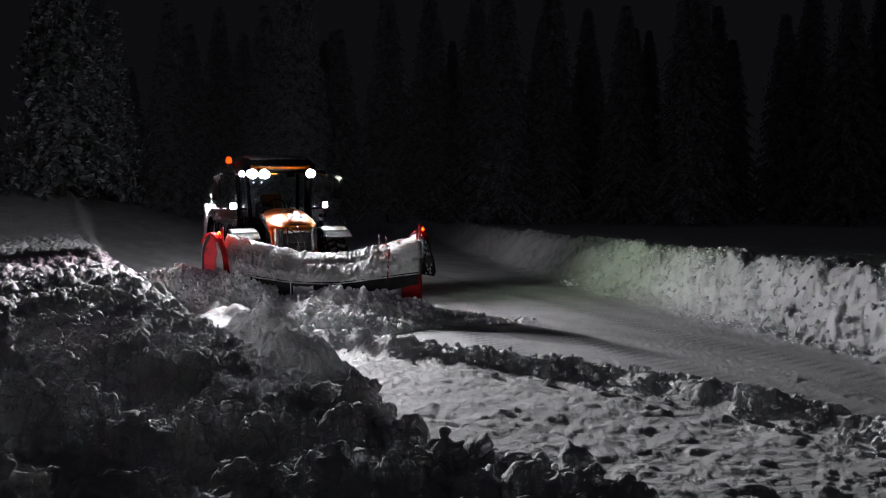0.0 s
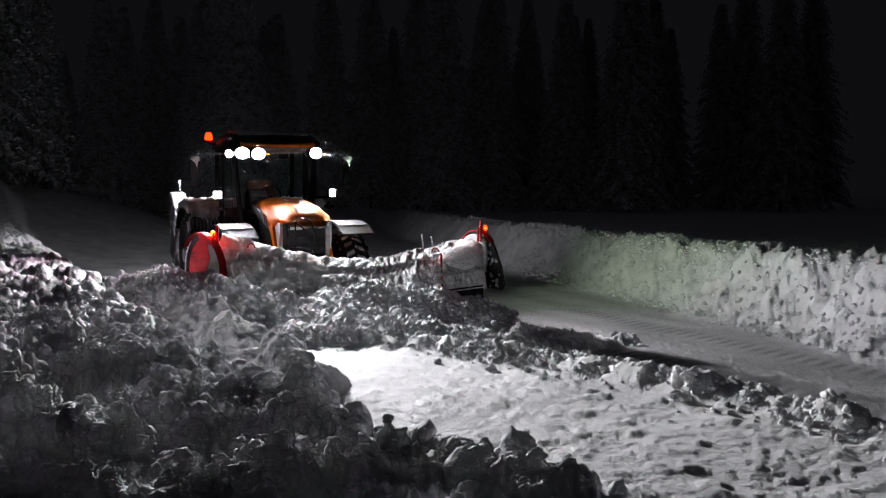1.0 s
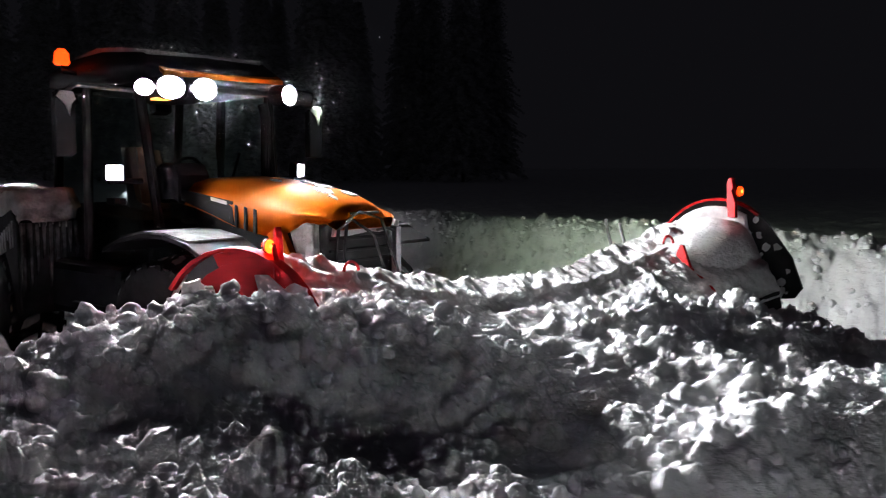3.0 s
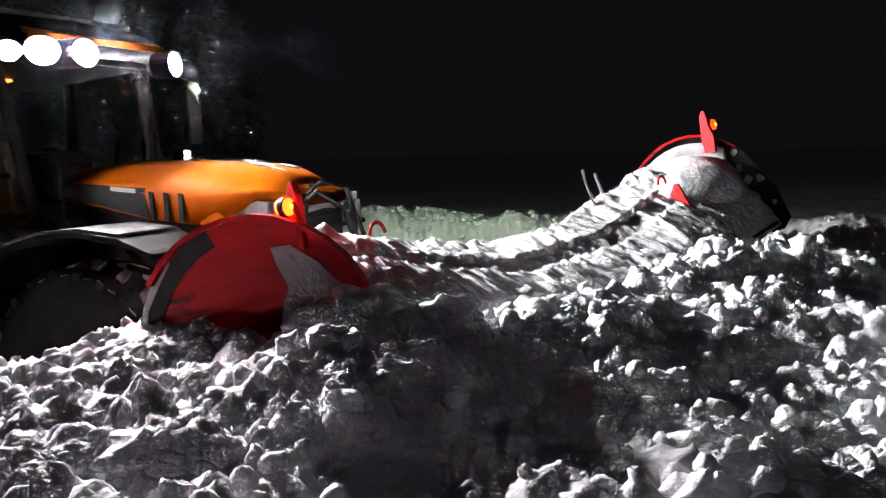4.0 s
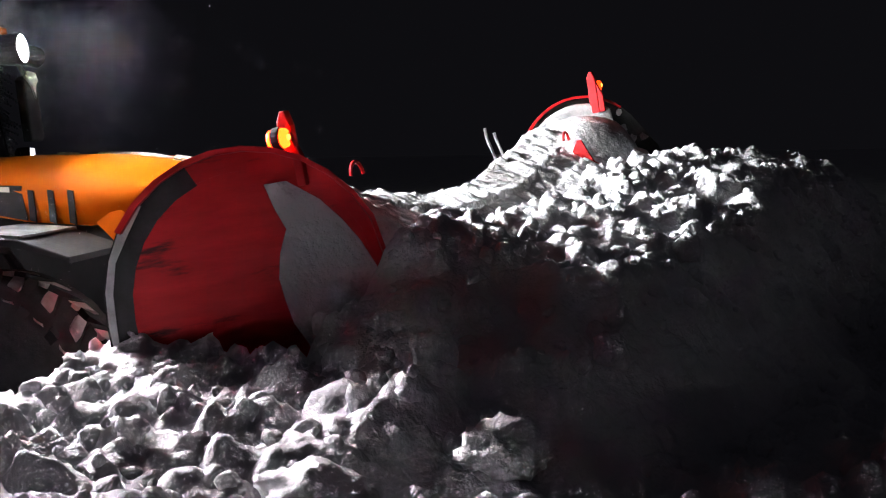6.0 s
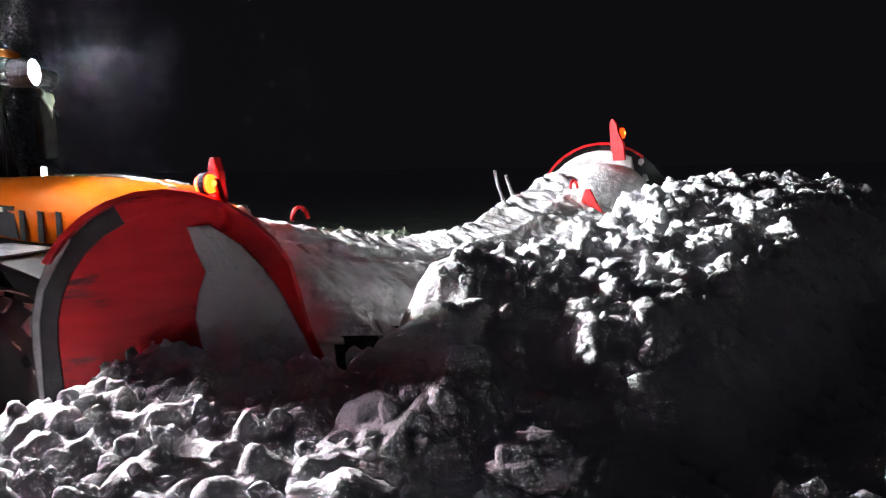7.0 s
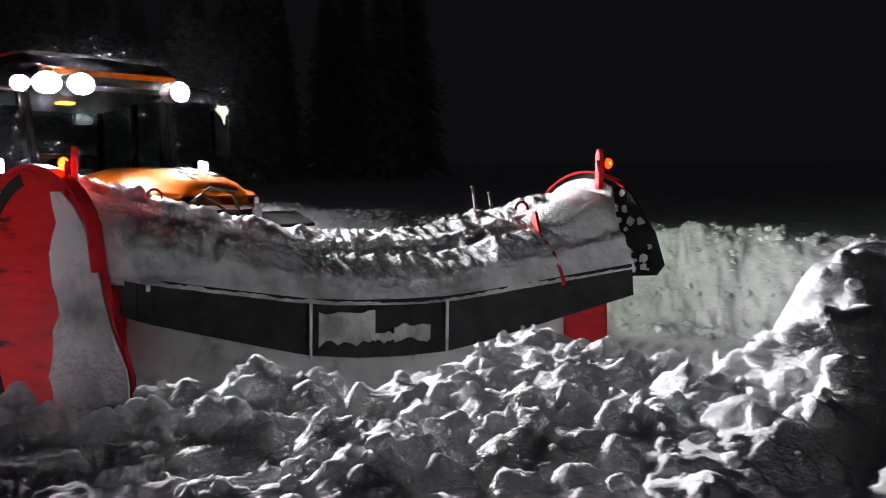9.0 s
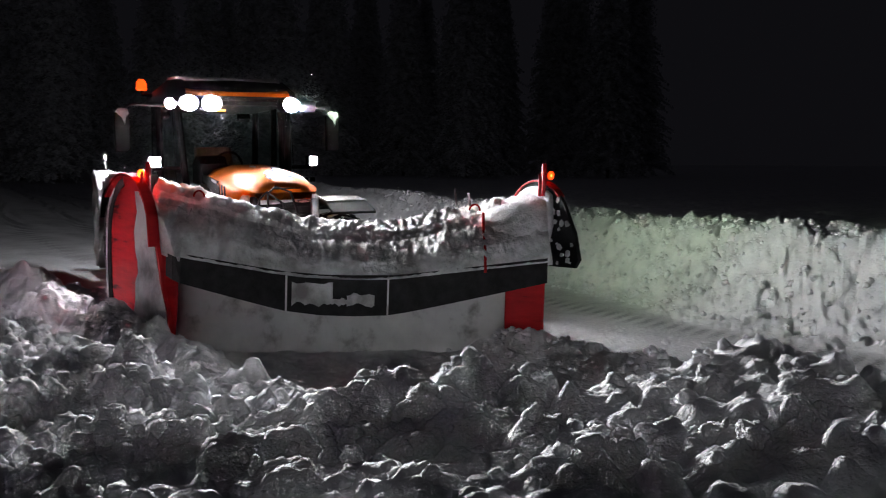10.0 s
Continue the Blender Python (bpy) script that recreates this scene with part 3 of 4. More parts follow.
def wheel(x, y, r, w, out):
    """A tyre with lugs, its rim and hub."""
    hub = part("wheel", lathe_y([(-w * 0.5, 0.05), (-w * 0.5, r * 0.16), (w * 0.5 * out + 0.02 * out, r * 0.16), (w * 0.5 * out + 0.02 * out, 0.05)], 0, 0, 0, 20), GREY, tractor)
    hub.location = (x, y, r)
    h = w / 2
    part("tyre", lathe_y([(-h * 0.8, r * 0.56), (-h, r * 0.7), (-h, r * 0.86), (-h * 0.85, r * 0.95), (h * 0.85, r * 0.95), (h, r * 0.86), (h, r * 0.7), (h * 0.8, r * 0.56)], 0, 0, 0, 48), RUBBER, hub, "", True)
    bm = bmesh.new()
    for k in range(22):
        for side in (-1, 1):
            c = (k + (0.5 if side > 0 else 0)) * math.tau / 22
            pts = []
            for yy, da, rr in ((0.02 * side, 0.10, 1.0), (h * side, -0.10, 0.93)):
                for d in (-0.045, 0.045):
                    for q in (0.93 * r if rr == 1.0 else 0.86 * r, rr * r):
                        pts.append((q * math.cos(c + da + d), yy, q * math.sin(c + da + d)))
            vs = [bm.verts.new(p) for p in pts]
            for q in ((0, 1, 3, 2), (4, 6, 7, 5), (0, 4, 5, 1), (2, 3, 7, 6), (0, 2, 6, 4), (1, 5, 7, 3)):
                bm.faces.new([vs[i] for i in q])
    part("tread", bm, RUBBER, hub)
    bm = bmesh.new()
    for k in range(22):
        for side in (-1, 1):
            c = (k + (1.0 if side > 0 else 0.5)) * math.tau / 22
            rows = []
            for yy, da, rr, wd in ((0.08 * side * h, 0.07, 0.985, 0.06), (0.5 * h * side, 0.0, 0.975, 0.075), (0.97 * h * side, -0.09, 0.90, 0.05)):
                rows.append([(q * r * math.cos(c + da + d), yy, q * r * math.sin(c + da + d)) for d, q in ((-wd, 0.9), (-wd * 0.7, rr), (wd * 0.6, rr - 0.01), (wd, 0.9))])
            loft(rows, bm=bm)
    part("tread_snow", bm, SNOW_CRUST, hub, "snow packed between the tyre lugs")
    part("rim", lathe_y([(out * h * 0.7, r * 0.57), (out * h * 0.8, r * 0.54), (out * h * 0.35, r * 0.48), (out * h * 0.3, r * 0.2), (out * h * 0.2, r * 0.2), (out * h * 0.2, r * 0.55)], 0, 0, 0, 40), RIM, hub, "", True)
    return hub


WHEELS = [(wheel(0.15, -0.98, 0.72, 0.52, -1), 0.72), (wheel(0.15, 0.98, 0.72, 0.52, 1), 0.72), (wheel(-2.9, -0.98, 0.80, 0.56, -1), 0.80), (wheel(-2.9, 0.98, 0.80, 0.56, 1), 0.80)]

# chassis, axles and front linkage
part("chassis", prism([(-4.2, 0.75), (-4.2, 1.1), (-0.6, 1.15), (1.0, 1.2), (1.25, 1.1), (1.25, 0.7), (-0.6, 0.6)], -0.36, 0.36, 0.03), BLACK, tractor)
for ax in (0.15, -2.9):
    part("axle", tube([(ax, -0.8, 0.75), (ax, 0.8, 0.75)], 0.12, 12), BLACK, tractor)
for sy in (-1, 1):
    part("lift_arm", prism([(1.1, 0.55), (1.1, 0.85), (2.5, 0.6), (2.5, 0.4)], sy * 0.4 - 0.06, sy * 0.4 + 0.06, 0.02), BLACK, tractor)
part("linkage_frame", prism([(1.2, 0.5), (1.2, 1.05), (1.6, 1.15), (1.75, 0.6)], -0.5, 0.5, 0.03), BLACK, tractor)


# bonnet: a lofted shell that falls towards the nose
def bonnet_ring(x, top, half, low, crown):
    return [(x, -half, low), (x, -half - 0.015, (low + top) / 2), (x, -half + 0.02, top - 0.10), (x, -half + 0.10, top - 0.025), (x, -half * 0.4, top + crown), (x, half * 0.4, top + crown), (x, half - 0.10, top - 0.025), (x, half - 0.02, top - 0.10), (x, half + 0.015, (low + top) / 2), (x, half, low)]


rings = [bonnet_ring(*v) for v in ((-0.60, 2.00, 0.44, 1.80, 0.015), (-0.25, 2.02, 0.46, 1.74, 0.02), (0.15, 1.99, 0.47, 1.64, 0.03), (0.55, 1.95, 0.47, 1.58, 0.03), (0.80, 1.91, 0.46, 1.62, 0.03), (1.00, 1.86, 0.42, 1.70, 0.03), (1.15, 1.80, 0.37, 1.71, 0.02), (1.22, 1.75, 0.33, 1.71, 0.0))]
bonnet = part("bonnet", loft(rings), ORANGE, tractor, "glossy orange bonnet with snow on top", True)
for sy in (-1, 1):
    leg = [(0.50, 1.66), (0.74, 1.66), (0.88, 1.42), (1.06, 1.12), (0.93, 1.10), (0.70, 1.47)]
    part("bonnet_strut", prism(leg, sy * 0.44 - 0.03, sy * 0.44 + 0.03, 0.015), ORANGE, tractor)
    part("side_panel", prism([(-0.58, 1.84), (-0.56, 1.93), (0.16, 1.845), (0.17, 1.645), (-0.2, 1.745)], sy * 0.478 - 0.006, sy * 0.478 + 0.006), BLACK, bonnet, "dark side panel with a lettered strip")
    part("name_strip", prism([(-0.12, 1.845), (-0.12, 1.875), (0.09, 1.845), (0.09, 1.815)], sy * 0.488 - 0.003, sy * 0.488 + 0.003), WHITE, bonnet)
    for vx in (0.20, 0.32, 0.44):
        part("vent", prism([(vx, 1.82 - 0.1 * (vx - 0.2)), (vx + 0.035, 1.81 - 0.1 * (vx - 0.2)), (vx + 0.025, 1.63 - 0.15 * (vx - 0.2)), (vx - 0.01, 1.645 - 0.15 * (vx - 0.2))], sy * 0.482 - 0.008, sy * 0.482 + 0.008), BLACK, bonnet)
    part("headlamp", prism([(0.80, 1.66), (1.0, 1.71), (1.09, 1.69), (1.10, 1.46), (1.04, 1.26), (0.98, 1.26), (0.94, 1.38), (0.86, 1.50)], sy * 0.40 - 0.035, sy * 0.40 + 0.035, 0.015), SNOW_CRUST, tractor, "snow-caked headlamp")
def bonnet_top(x):
    return float(np.interp(x, [-0.60, -0.25, 0.15, 0.55, 0.80, 1.00, 1.15], [2.015, 2.04, 2.02, 1.98, 1.94, 1.89, 1.82]))


rs = random.Random(21)
for px, py, r in ((0.62, 0.10, 0.13), (0.80, -0.05, 0.10), (0.42, 0.14, 0.09), (0.92, 0.14, 0.08), (0.25, -0.08, 0.06), (0.98, -0.12, 0.05)):
    ring = [(px + r * rs.uniform(0.6, 1.3) * math.cos(q), py + 0.7 * r * rs.uniform(0.5, 1.2) * math.sin(q)) for q in np.radians(np.arange(0, 360, 30))]
    part("bonnet_snow", loft([[(x, min(0.19, max(-0.19, y)), bonnet_top(x) - 0.01) for x, y in ring], [(px + (x - px) * 0.9, min(0.17, max(-0.17, py + (y - py) * 0.9)), bonnet_top(x) + 0.012) for x, y in ring]]), SNOW_CRUST, bonnet)
part("bonnet_grille", block(1.212, 1.228, -0.16, 0.16, 1.765, 1.785, 0), BLACK, bonnet)
part("radiator_grille", prism([(-0.5, 1.1), (-0.5, 1.8), (0.5, 1.62), (0.95, 1.68), (1.16, 1.69), (1.14, 1.15), (1.0, 1.05)], -0.38, 0.38, 0.03), BLACK, tractor, "black grille under the bonnet, dusted with snow")
for k in range(5):
    part("grille_bar", block(1.12, 1.175, -0.33, 0.33, 1.2 + 0.09 * k, 1.225 + 0.09 * k, 0.005), BLACK, tractor)
part("nose_snow", prism([(-0.32, 1.60), (-0.30, 1.69), (0.30, 1.69), (0.33, 1.62), (0.2, 1.61), (0.05, 1.63), (-0.12, 1.60)], 1.16, 1.20, 0.01, lambda a, b, w: (w, a, b)), SNOW_CRUST, tractor)
part("air_intake", prism([(-0.95, 1.8), (-0.95, 2.08), (-0.8, 2.16), (-0.62, 2.15), (-0.55, 2.05), (-0.55, 1.8)], -0.52, -0.16, 0.04), BLACK, tractor)
part("exhaust_pipe", tube([(-0.72, 0.62, 1.3), (-0.72, 0.62, 2.6), (-0.76, 0.62, 2.72)], 0.05, 12), BLACK, tractor)

# mudguards of the front wheels
for sy in (-1, 1):
    wing = [(-0.55, 1.46), (-0.30, 1.56), (0.0, 1.615), (0.3, 1.62), (0.6, 1.575), (0.85, 1.47)]
    guard = part("front_mudguard", prism(wing + [(p, q - 0.03) for p, q in wing[::-1]], sy * 0.98 - 0.28, sy * 0.98 + 0.28, 0.008), BLACK, tractor)
    cap = [(p, q + 0.006) for p, q in wing[1:5]]
    part("mudguard_snow", prism([(p, q + 0.012) for p, q in cap] + cap[::-1], sy * 0.98 - 0.26, sy * 0.98 + 0.26, 0.003), ICE, guard, "thin icy film on the mudguard")
    part("mudguard_bracket", tube([(0.15, sy * 0.42, 1.15), (0.15, sy * 0.7, 1.5), (0.15, sy * 0.95, 1.57)], 0.03), BLACK, guard)

# cab: floor box, pillars, glass, roof
part("cab_base", prism([(-2.2, 0.85), (-2.2, 1.75), (-0.85, 1.65), (-0.68, 1.45), (-0.75, 0.85)], -0.72, 0.72, 0.03), BLACK, tractor)
for sy in (-1, 1):
    for p, q in (((-0.62, 0.66, 1.6), (-0.80, 0.72, 2.84)), ((-1.55, 0.80, 1.2), (-1.5, 0.80, 2.84)), ((-2.2, 0.74, 1.6), (-2.1, 0.74, 2.84))):
        part("cab_pillar", tube([(p[0], sy * p[1], p[2]), (q[0], sy * q[1], q[2])], 0.045, 8), BLACK, tractor)
    part("side_window", prism([(-0.70, 1.62), (-0.82, 2.82), (-1.48, 2.82), (-1.52, 1.25), (-0.9, 1.25)], sy * 0.775 - 0.004, sy * 0.775 + 0.004), GLASS, tractor)
    part("side_window", prism([(-1.58, 1.5), (-1.54, 2.82), (-2.08, 2.82), (-2.18, 1.6)], sy * 0.775 - 0.004, sy * 0.775 + 0.004), GLASS, tractor)
part("windscreen", loft([[(-0.63, -0.64, 1.66), (-0.60, 0.0, 1.66), (-0.63, 0.64, 1.66)], [(-0.80, -0.70, 2.82), (-0.77, 0.0, 2.82), (-0.80, 0.70, 2.82)]], closed=False), GLASS, tractor)
part("rear_window", block(-2.16, -2.15, -0.7, 0.7, 1.75, 2.8), GLASS, tractor)
part("wiper", tube([(-0.64, 0.05, 1.72), (-0.70, 0.28, 2.25)], 0.012, 6), BLACK, tractor)
part("cab_frame", prism([(-0.72, 2.80), (-0.72, 2.86), (0.72, 2.86), (0.72, 2.80)], -2.15, -0.75, 0.01, lambda a, b, w: (w, a, b)), BLACK, tractor)
roof_rings = []
for x, hw, lo, hi in ((-2.3, 0.70, 2.87, 2.98), (-2.1, 0.84, 2.85, 3.10), (-1.4, 0.88, 2.85, 3.15), (-0.85, 0.86, 2.85, 3.12), (-0.62, 0.78, 2.86, 3.03), (-0.52, 0.70, 2.88, 2.94)):
    roof_rings.append([(x, -hw, lo), (x, -hw, (lo + hi) / 2), (x, -hw * 0.8, hi), (x, 0, hi + 0.02), (x, hw * 0.8, hi), (x, hw, (lo + hi) / 2), (x, hw, lo)])
roof = part("cab_roof", loft(roof_rings), BLACK, tractor, "dark cab roof with drifted snow", True)
part("roof_stripe", prism([(-0.56, 2.905), (-0.50, 2.90), (-0.50, 2.945), (-0.58, 2.985)], -0.66, 0.66, 0.006), ORANGE, roof)
snow_rings = [[(x, y * 0.7, 3.13 + hi) for y in (-0.9, -0.5, 0, 0.5, 0.9)] + [(x, y * 0.7, 3.06) for y in (0.9, 0.5, 0, -0.5, -0.9)] for x, hi in ((-2.0, 0.02), (-1.6, 0.075), (-1.2, 0.06), (-0.8, 0.015))]
part("roof_snow", loft(snow_rings), SNOW_CRUST, roof, "", True)
# cab interior
part("seat", prism([(-1.75, 1.6), (-1.35, 1.6), (-1.3, 1.72), (-1.62, 1.75), (-1.78, 2.3), (-1.88, 2.3)], -0.26, 0.26, 0.04), GREY_CAB, tractor)
bm = tube([(-1.12 + 0.06 * math.cos(q), 0.2 * math.sin(q), 2.02 + 0.19 * math.cos(q)) for q in np.radians(np.arange(0, 361, 15))], 0.016, 6)
part("steering_wheel", bm, BLACK, tractor)
# unseen glowing block under the roof, added only to lift the dark interior
part("dome_lamp", block(-1.5, -1.4, -0.08, 0.08, 2.775, 2.795, 0.004), MARKER, tractor, "dim glowing block added to brighten the cab interior")
part("steering_column", tube([(-0.85, 0, 1.6), (-1.12, 0, 2.02)], 0.04), BLACK, tractor)
part("dashboard", prism([(-0.72, 1.6), (-0.72, 1.95), (-0.9, 2.0), (-0.98, 1.6)], -0.3, 0.3, 0.03), GREY_CAB, tractor)


# lamps: a housing round a glowing lens that faces forward and down
def lamp(name, x, y, z, w, h, mat, yaw=0.0, tip=0.0, depth=0.08, round_=False, parent=None, hood=0.13):
    base = pose(x, y, z, 0, tip, yaw)
    def put(a, b, c):
        return base @ Vector((a, b, c))
    sides = 20 if round_ else 4
    turn0 = 0 if round_ else math.pi / 4
    k2 = 1.0 if round_ else math.sqrt(2)
    ring = lambda d, g: [put(d, w / 2 * g * k2 * math.cos(turn0 + i * math.tau / sides), h / 2 * g * k2 * math.sin(turn0 + i * math.tau / sides)) for i in range(sides)]
    body = part("work_lamp" if not parent else name, loft([ring(-depth, 0.5), ring(-depth * 0.6, 1.12), ring(hood, 1.16), ring(hood, 1.04), ring(0, 1.0), ring(-0.005, 0.2)]), BLACK, parent or tractor)
    lens = bmesh.new()
    vs = [lens.verts.new(p) for p in ring(0.004, 0.98)]
    lens.faces.new(vs)
    vs2 = [lens.verts.new(p) for p in ring(-0.002, 0.98)]
    lens.faces.new(vs2[::-1])
    part("lens", lens, mat, body, "glowing lamp lens")
    return body


for sy, yaw in ((-1, -24), (1, 14)):
    lamp("roof_lamp", -0.50, sy * 0.62, 2.80, 0.22, 0.18, LAMP, yaw, 1, 0.08, True, None, 0.11)
lamp("side_lamp", -0.55, 0.86, 2.80, 0.15, 0.13, LAMP_SIDE, 80, 6, 0.08, True, None, 0.15)
lamp("side_lamp", -0.54, -0.80, 2.80, 0.15, 0.13, LAMP_SIDE_R, -50, 6, 0.08, True, None, 0.10)
lamp("roof_lamp", -0.50, -0.40, 2.80, 0.22, 0.18, LAMP, -2, 3, 0.08, True, None, 0.22)
for sy in (-1, 1):
    lamp("rear_lamp", -2.22, sy * 0.6, 2.78, 0.16, 0.12, LAMP_REAR, 180 - sy * 12, 12, 0.08, False, None, 0.09)
for sy in (-1, 1):
    lamp("corner_lamp", -0.72, sy * 1.03, 2.08, 0.13, 0.12, LAMP_SMALL, sy * 18, 4, 0.08, False, None, 0.04)
    part("lamp_bracket", tube([(-0.78, sy * 0.72, 2.0), (-0.80, sy * 1.03, 2.0)], 0.025), BLACK, tractor)
    lamp("indicator_lamp", -0.80, sy * 0.98, 1.83, 0.09, 0.05, WHITE, sy * 10, 0)
    # mirrors on arms
    part("mirror_arm", tube([(-0.82, sy * 0.74, 2.78), (-0.84, sy * 1.28, 2.80), (-0.86, sy * 1.36, 2.74), (-0.86, sy * 1.36, 2.62)], 0.02), GREY, tractor)
    mir = part("mirror", prism([(-0.09, -0.25), (-0.09, 0.22), (-0.05, 0.25), (0.06, 0.25), (0.09, 0.2), (0.09, -0.22), (0.05, -0.25)], -0.04, 0.04, 0.015, lambda a, b, w, q=sy: (-0.86 + w, q * 1.38 + a, 2.46 + b)), BLACK, tractor)
    part("mirror_snow", prism([(-0.085, 0.24), (-0.05, 0.29), (0.06, 0.28), (0.085, 0.22), (0.04, 0.18), (0.03, 0.08), (0.0, 0.17)], 0.04, 0.055, 0.004, lambda a, b, w, q=sy: (-0.86 + w, q * 1.38 + a, 2.46 + b)), SNOW_CRUST, mir)
# beacon on a stem
bec = part("beacon_stem", tube([(-1.56, -0.8, 2.95), (-1.56, -1.0, 2.97), (-1.56, -1.0, 3.04)], 0.022), BLACK, tractor)
part("beacon", lathe_y([(0.0, 0.055), (0.02, 0.07), (0.11, 0.06), (0.145, 0.03)], 0, 0, 0, 20), AMBER_DIM, bec, "amber rotating beacon")
bec.children[0].matrix_basis = Matrix.Translation((-1.56, -1.0, 3.02)) @ pose(0, 0, 0, 90)
part("cab_step", block(-1.5, -0.9, -1.0, -0.74, 0.55, 0.6, 0.01), BLACK, tractor)
part("cab_step", block(-1.5, -0.9, -1.02, -0.74, 0.85, 0.9, 0.01), BLACK, tractor)
part("fuel_tank", block(-2.0, -0.75, -0.98, -0.5, 0.75, 1.25, 0.08), BLACK, tractor)
part("fuel_tank", block(-2.0, -0.75, 0.5, 0.98, 0.75, 1.25, 0.08), BLACK, tractor)

# rear mudguards, caked with snow
for sy in (-1, 1):
    arc = [(-2.9 + 0.93 * math.cos(q), 0.80 + 0.95 * math.sin(q)) for q in np.radians(np.arange(10, 151, 10))]
    inner = [(-2.9 + 0.89 * math.cos(q), 0.80 + 0.91 * math.sin(q)) for q in np.radians(np.arange(150, 9, -10))]
    guard = part("rear_mudguard", prism(arc + inner, sy * 0.98 - 0.31, sy * 0.98 + 0.31), BLACK, tractor)
    apron = [(-2.35, 1.60), (-2.05, 1.72), (-1.92, 1.62), (-1.90, 0.75), (-1.99, 0.78), (-2.04, 1.2), (-2.2, 1.45)]
    part("mudguard_apron", prism(apron, sy * 0.98 - 0.31, sy * 0.98 + 0.31, 0.02), BLACK, guard, "dark front face of the mudguard streaked with snow")
    rv = random.Random(31)
    for k in range(9):
        yy, z1 = sy * 0.98 - 0.27 + 0.065 * k, rv.uniform(1.0, 1.5)
        part("snow_streak", prism([(yy - 0.02, 1.60), (yy + 0.022, 1.60), (yy + 0.012, z1), (yy - 0.006, z1 - 0.08)], -1.91, -1.885, 0, lambda p, q, w: (w, p, q)), ICE, guard)
    for k in range(6):
        xx, z1 = -2.02 - 0.05 * k, 1.62 - 0.03 * k
        part("snow_streak", prism([(xx, z1), (xx + 0.03, z1), (xx + 0.02, z1 - rv.uniform(0.1, 0.3))], sy * 1.29 - 0.008, sy * 1.29 + 0.008), SNOW_CRUST, guard)
    top = [(-3.6, 1.50), (-3.5, 1.72), (-3.1, 1.86), (-2.7, 1.93), (-2.3, 1.86), (-2.0, 1.90), (-1.90, 1.74), (-1.92, 1.56), (-2.1, 1.58), (-2.5, 1.68), (-2.9, 1.755), (-3.3, 1.66)]
    part("mudguard_snow", lumpy(prism(top, sy * 0.98 - 0.30, sy * 0.98 + 0.31), 0.045, 0.16, 3 + sy), SNOW_CRUST, guard, "thick snow caked on the mudguard", True)
    part("tail_lamp", block(-4.96, -4.93, sy * 0.9 - 0.1, sy * 0.9 + 0.1, 1.3, 1.4), TAIL, tractor, "glowing red tail lamp")
# gritter on the rear
hop = part("gritter", prism([(-4.9, 1.35), (-3.95, 1.35), (-4.1, 1.0), (-4.3, 0.5), (-4.6, 0.5), (-4.8, 1.0)], -0.85, 0.95, 0.04), GREY, tractor, "grey gritter hopper caked with snow")
flank = [(-4.42, 0.45), (-4.50, 1.2), (-4.44, 1.90), (-4.34, 1.98), (-4.1, 1.93), (-3.80, 1.72), (-3.76, 1.5), (-3.98, 1.25), (-4.02, 0.45)]
part("side_screen", lumpy(prism(flank, -1.28, -1.02), 0.03, 0.22, 8), SNOW_CRUST, hop, "side screen under thick snow", True)
part("hopper_snow", lumpy(prism([(-4.9, 1.34), (-4.7, 1.44), (-4.4, 1.48), (-4.2, 1.43), (-3.95, 1.34)], -0.8, 0.9), 0.04, 0.2, 12), SNOW_CRUST, hop, "", True)
part("marker_rod", tube([(-4.25, -1.1, 1.85), (-4.25, -1.1, 2.15)], 0.014), GREY, hop)
part("rod_cap", tube([(-4.25, -1.1, 2.13), (-4.25, -1.1, 2.21)], 0.028), WHITE, hop)


# ---- the plough ----
plough = part("plough", tube([on_blade(0.9, -0.25, 0.45), on_blade(BLEN - 0.9, -0.25, 0.45)], 0.09, 10), RED, tractor, "snow plough with white board, black rubber flap, red ends")


def bow(a):
    """How much the upper edge rises towards both ends."""
    q = abs(a - BLEN / 2) - 0.40
    q = 0.5 * (q + math.sqrt(q * q + 0.03))
    return 0.36 * q / (BLEN / 2 - 0.40) - 0.10


def sweep(section, a0=0.0, a1=BLEN, n=25):
    return loft([[on_blade(a, min(f, 1.235 * a - 0.04 + 0.002 * k), z) for k, (f, z) in enumerate(section(a))] for a in np.linspace(a0, a1, n)])


def board(a):
    t = 0.025
    line = [(0.30, 0.06), (0.16, 0.30), (0.08, 0.55), (0.06, 0.85), (0.11, 1.06 + bow(a) * 0.5)]
    return line + [(f - t - 0.02, z) for f, z in line[::-1]]


for a0, a1, mat, name in ((0.35, BLEN - 0.38, WHITE, "mouldboard"), (BLEN - 0.38, BLEN, RED, "mouldboard"), (0.0, 0.35, RED, "mouldboard")):
    part(name, sweep(board, a0, a1, 12), mat, plough, "", True)
part("cutting_edge", sweep(lambda a: [(0.33, 0.0), (0.31, 0.16), (0.28, 0.16), (0.30, 0.0)], 0.05, BLEN - 0.05, 4), BLUE_STEEL, plough, "worn blue steel cutting edge")


# hood over the board: steel sheet that leans forward, with a rubber flap hung from its lip
def hood(a):
    b = bow(a)
    line = [(-0.56, 1.26 + b), (-0.46, 1.37 + b), (-0.10, 1.24 + 0.9 * b), (0.25, 1.09 + 0.75 * b), (0.45, 0.98 + 0.62 * b)]
    return line + [(f - 0.01, z - 0.03) for f, z in line[::-1]]


def flap(a):
    b = bow(a)
    return [(0.47, 1.02 + 0.62 * b), (0.50, 0.69 + 1.05 * b), (0.48, 0.69 + 1.05 * b), (0.45, 1.02 + 0.62 * b)]


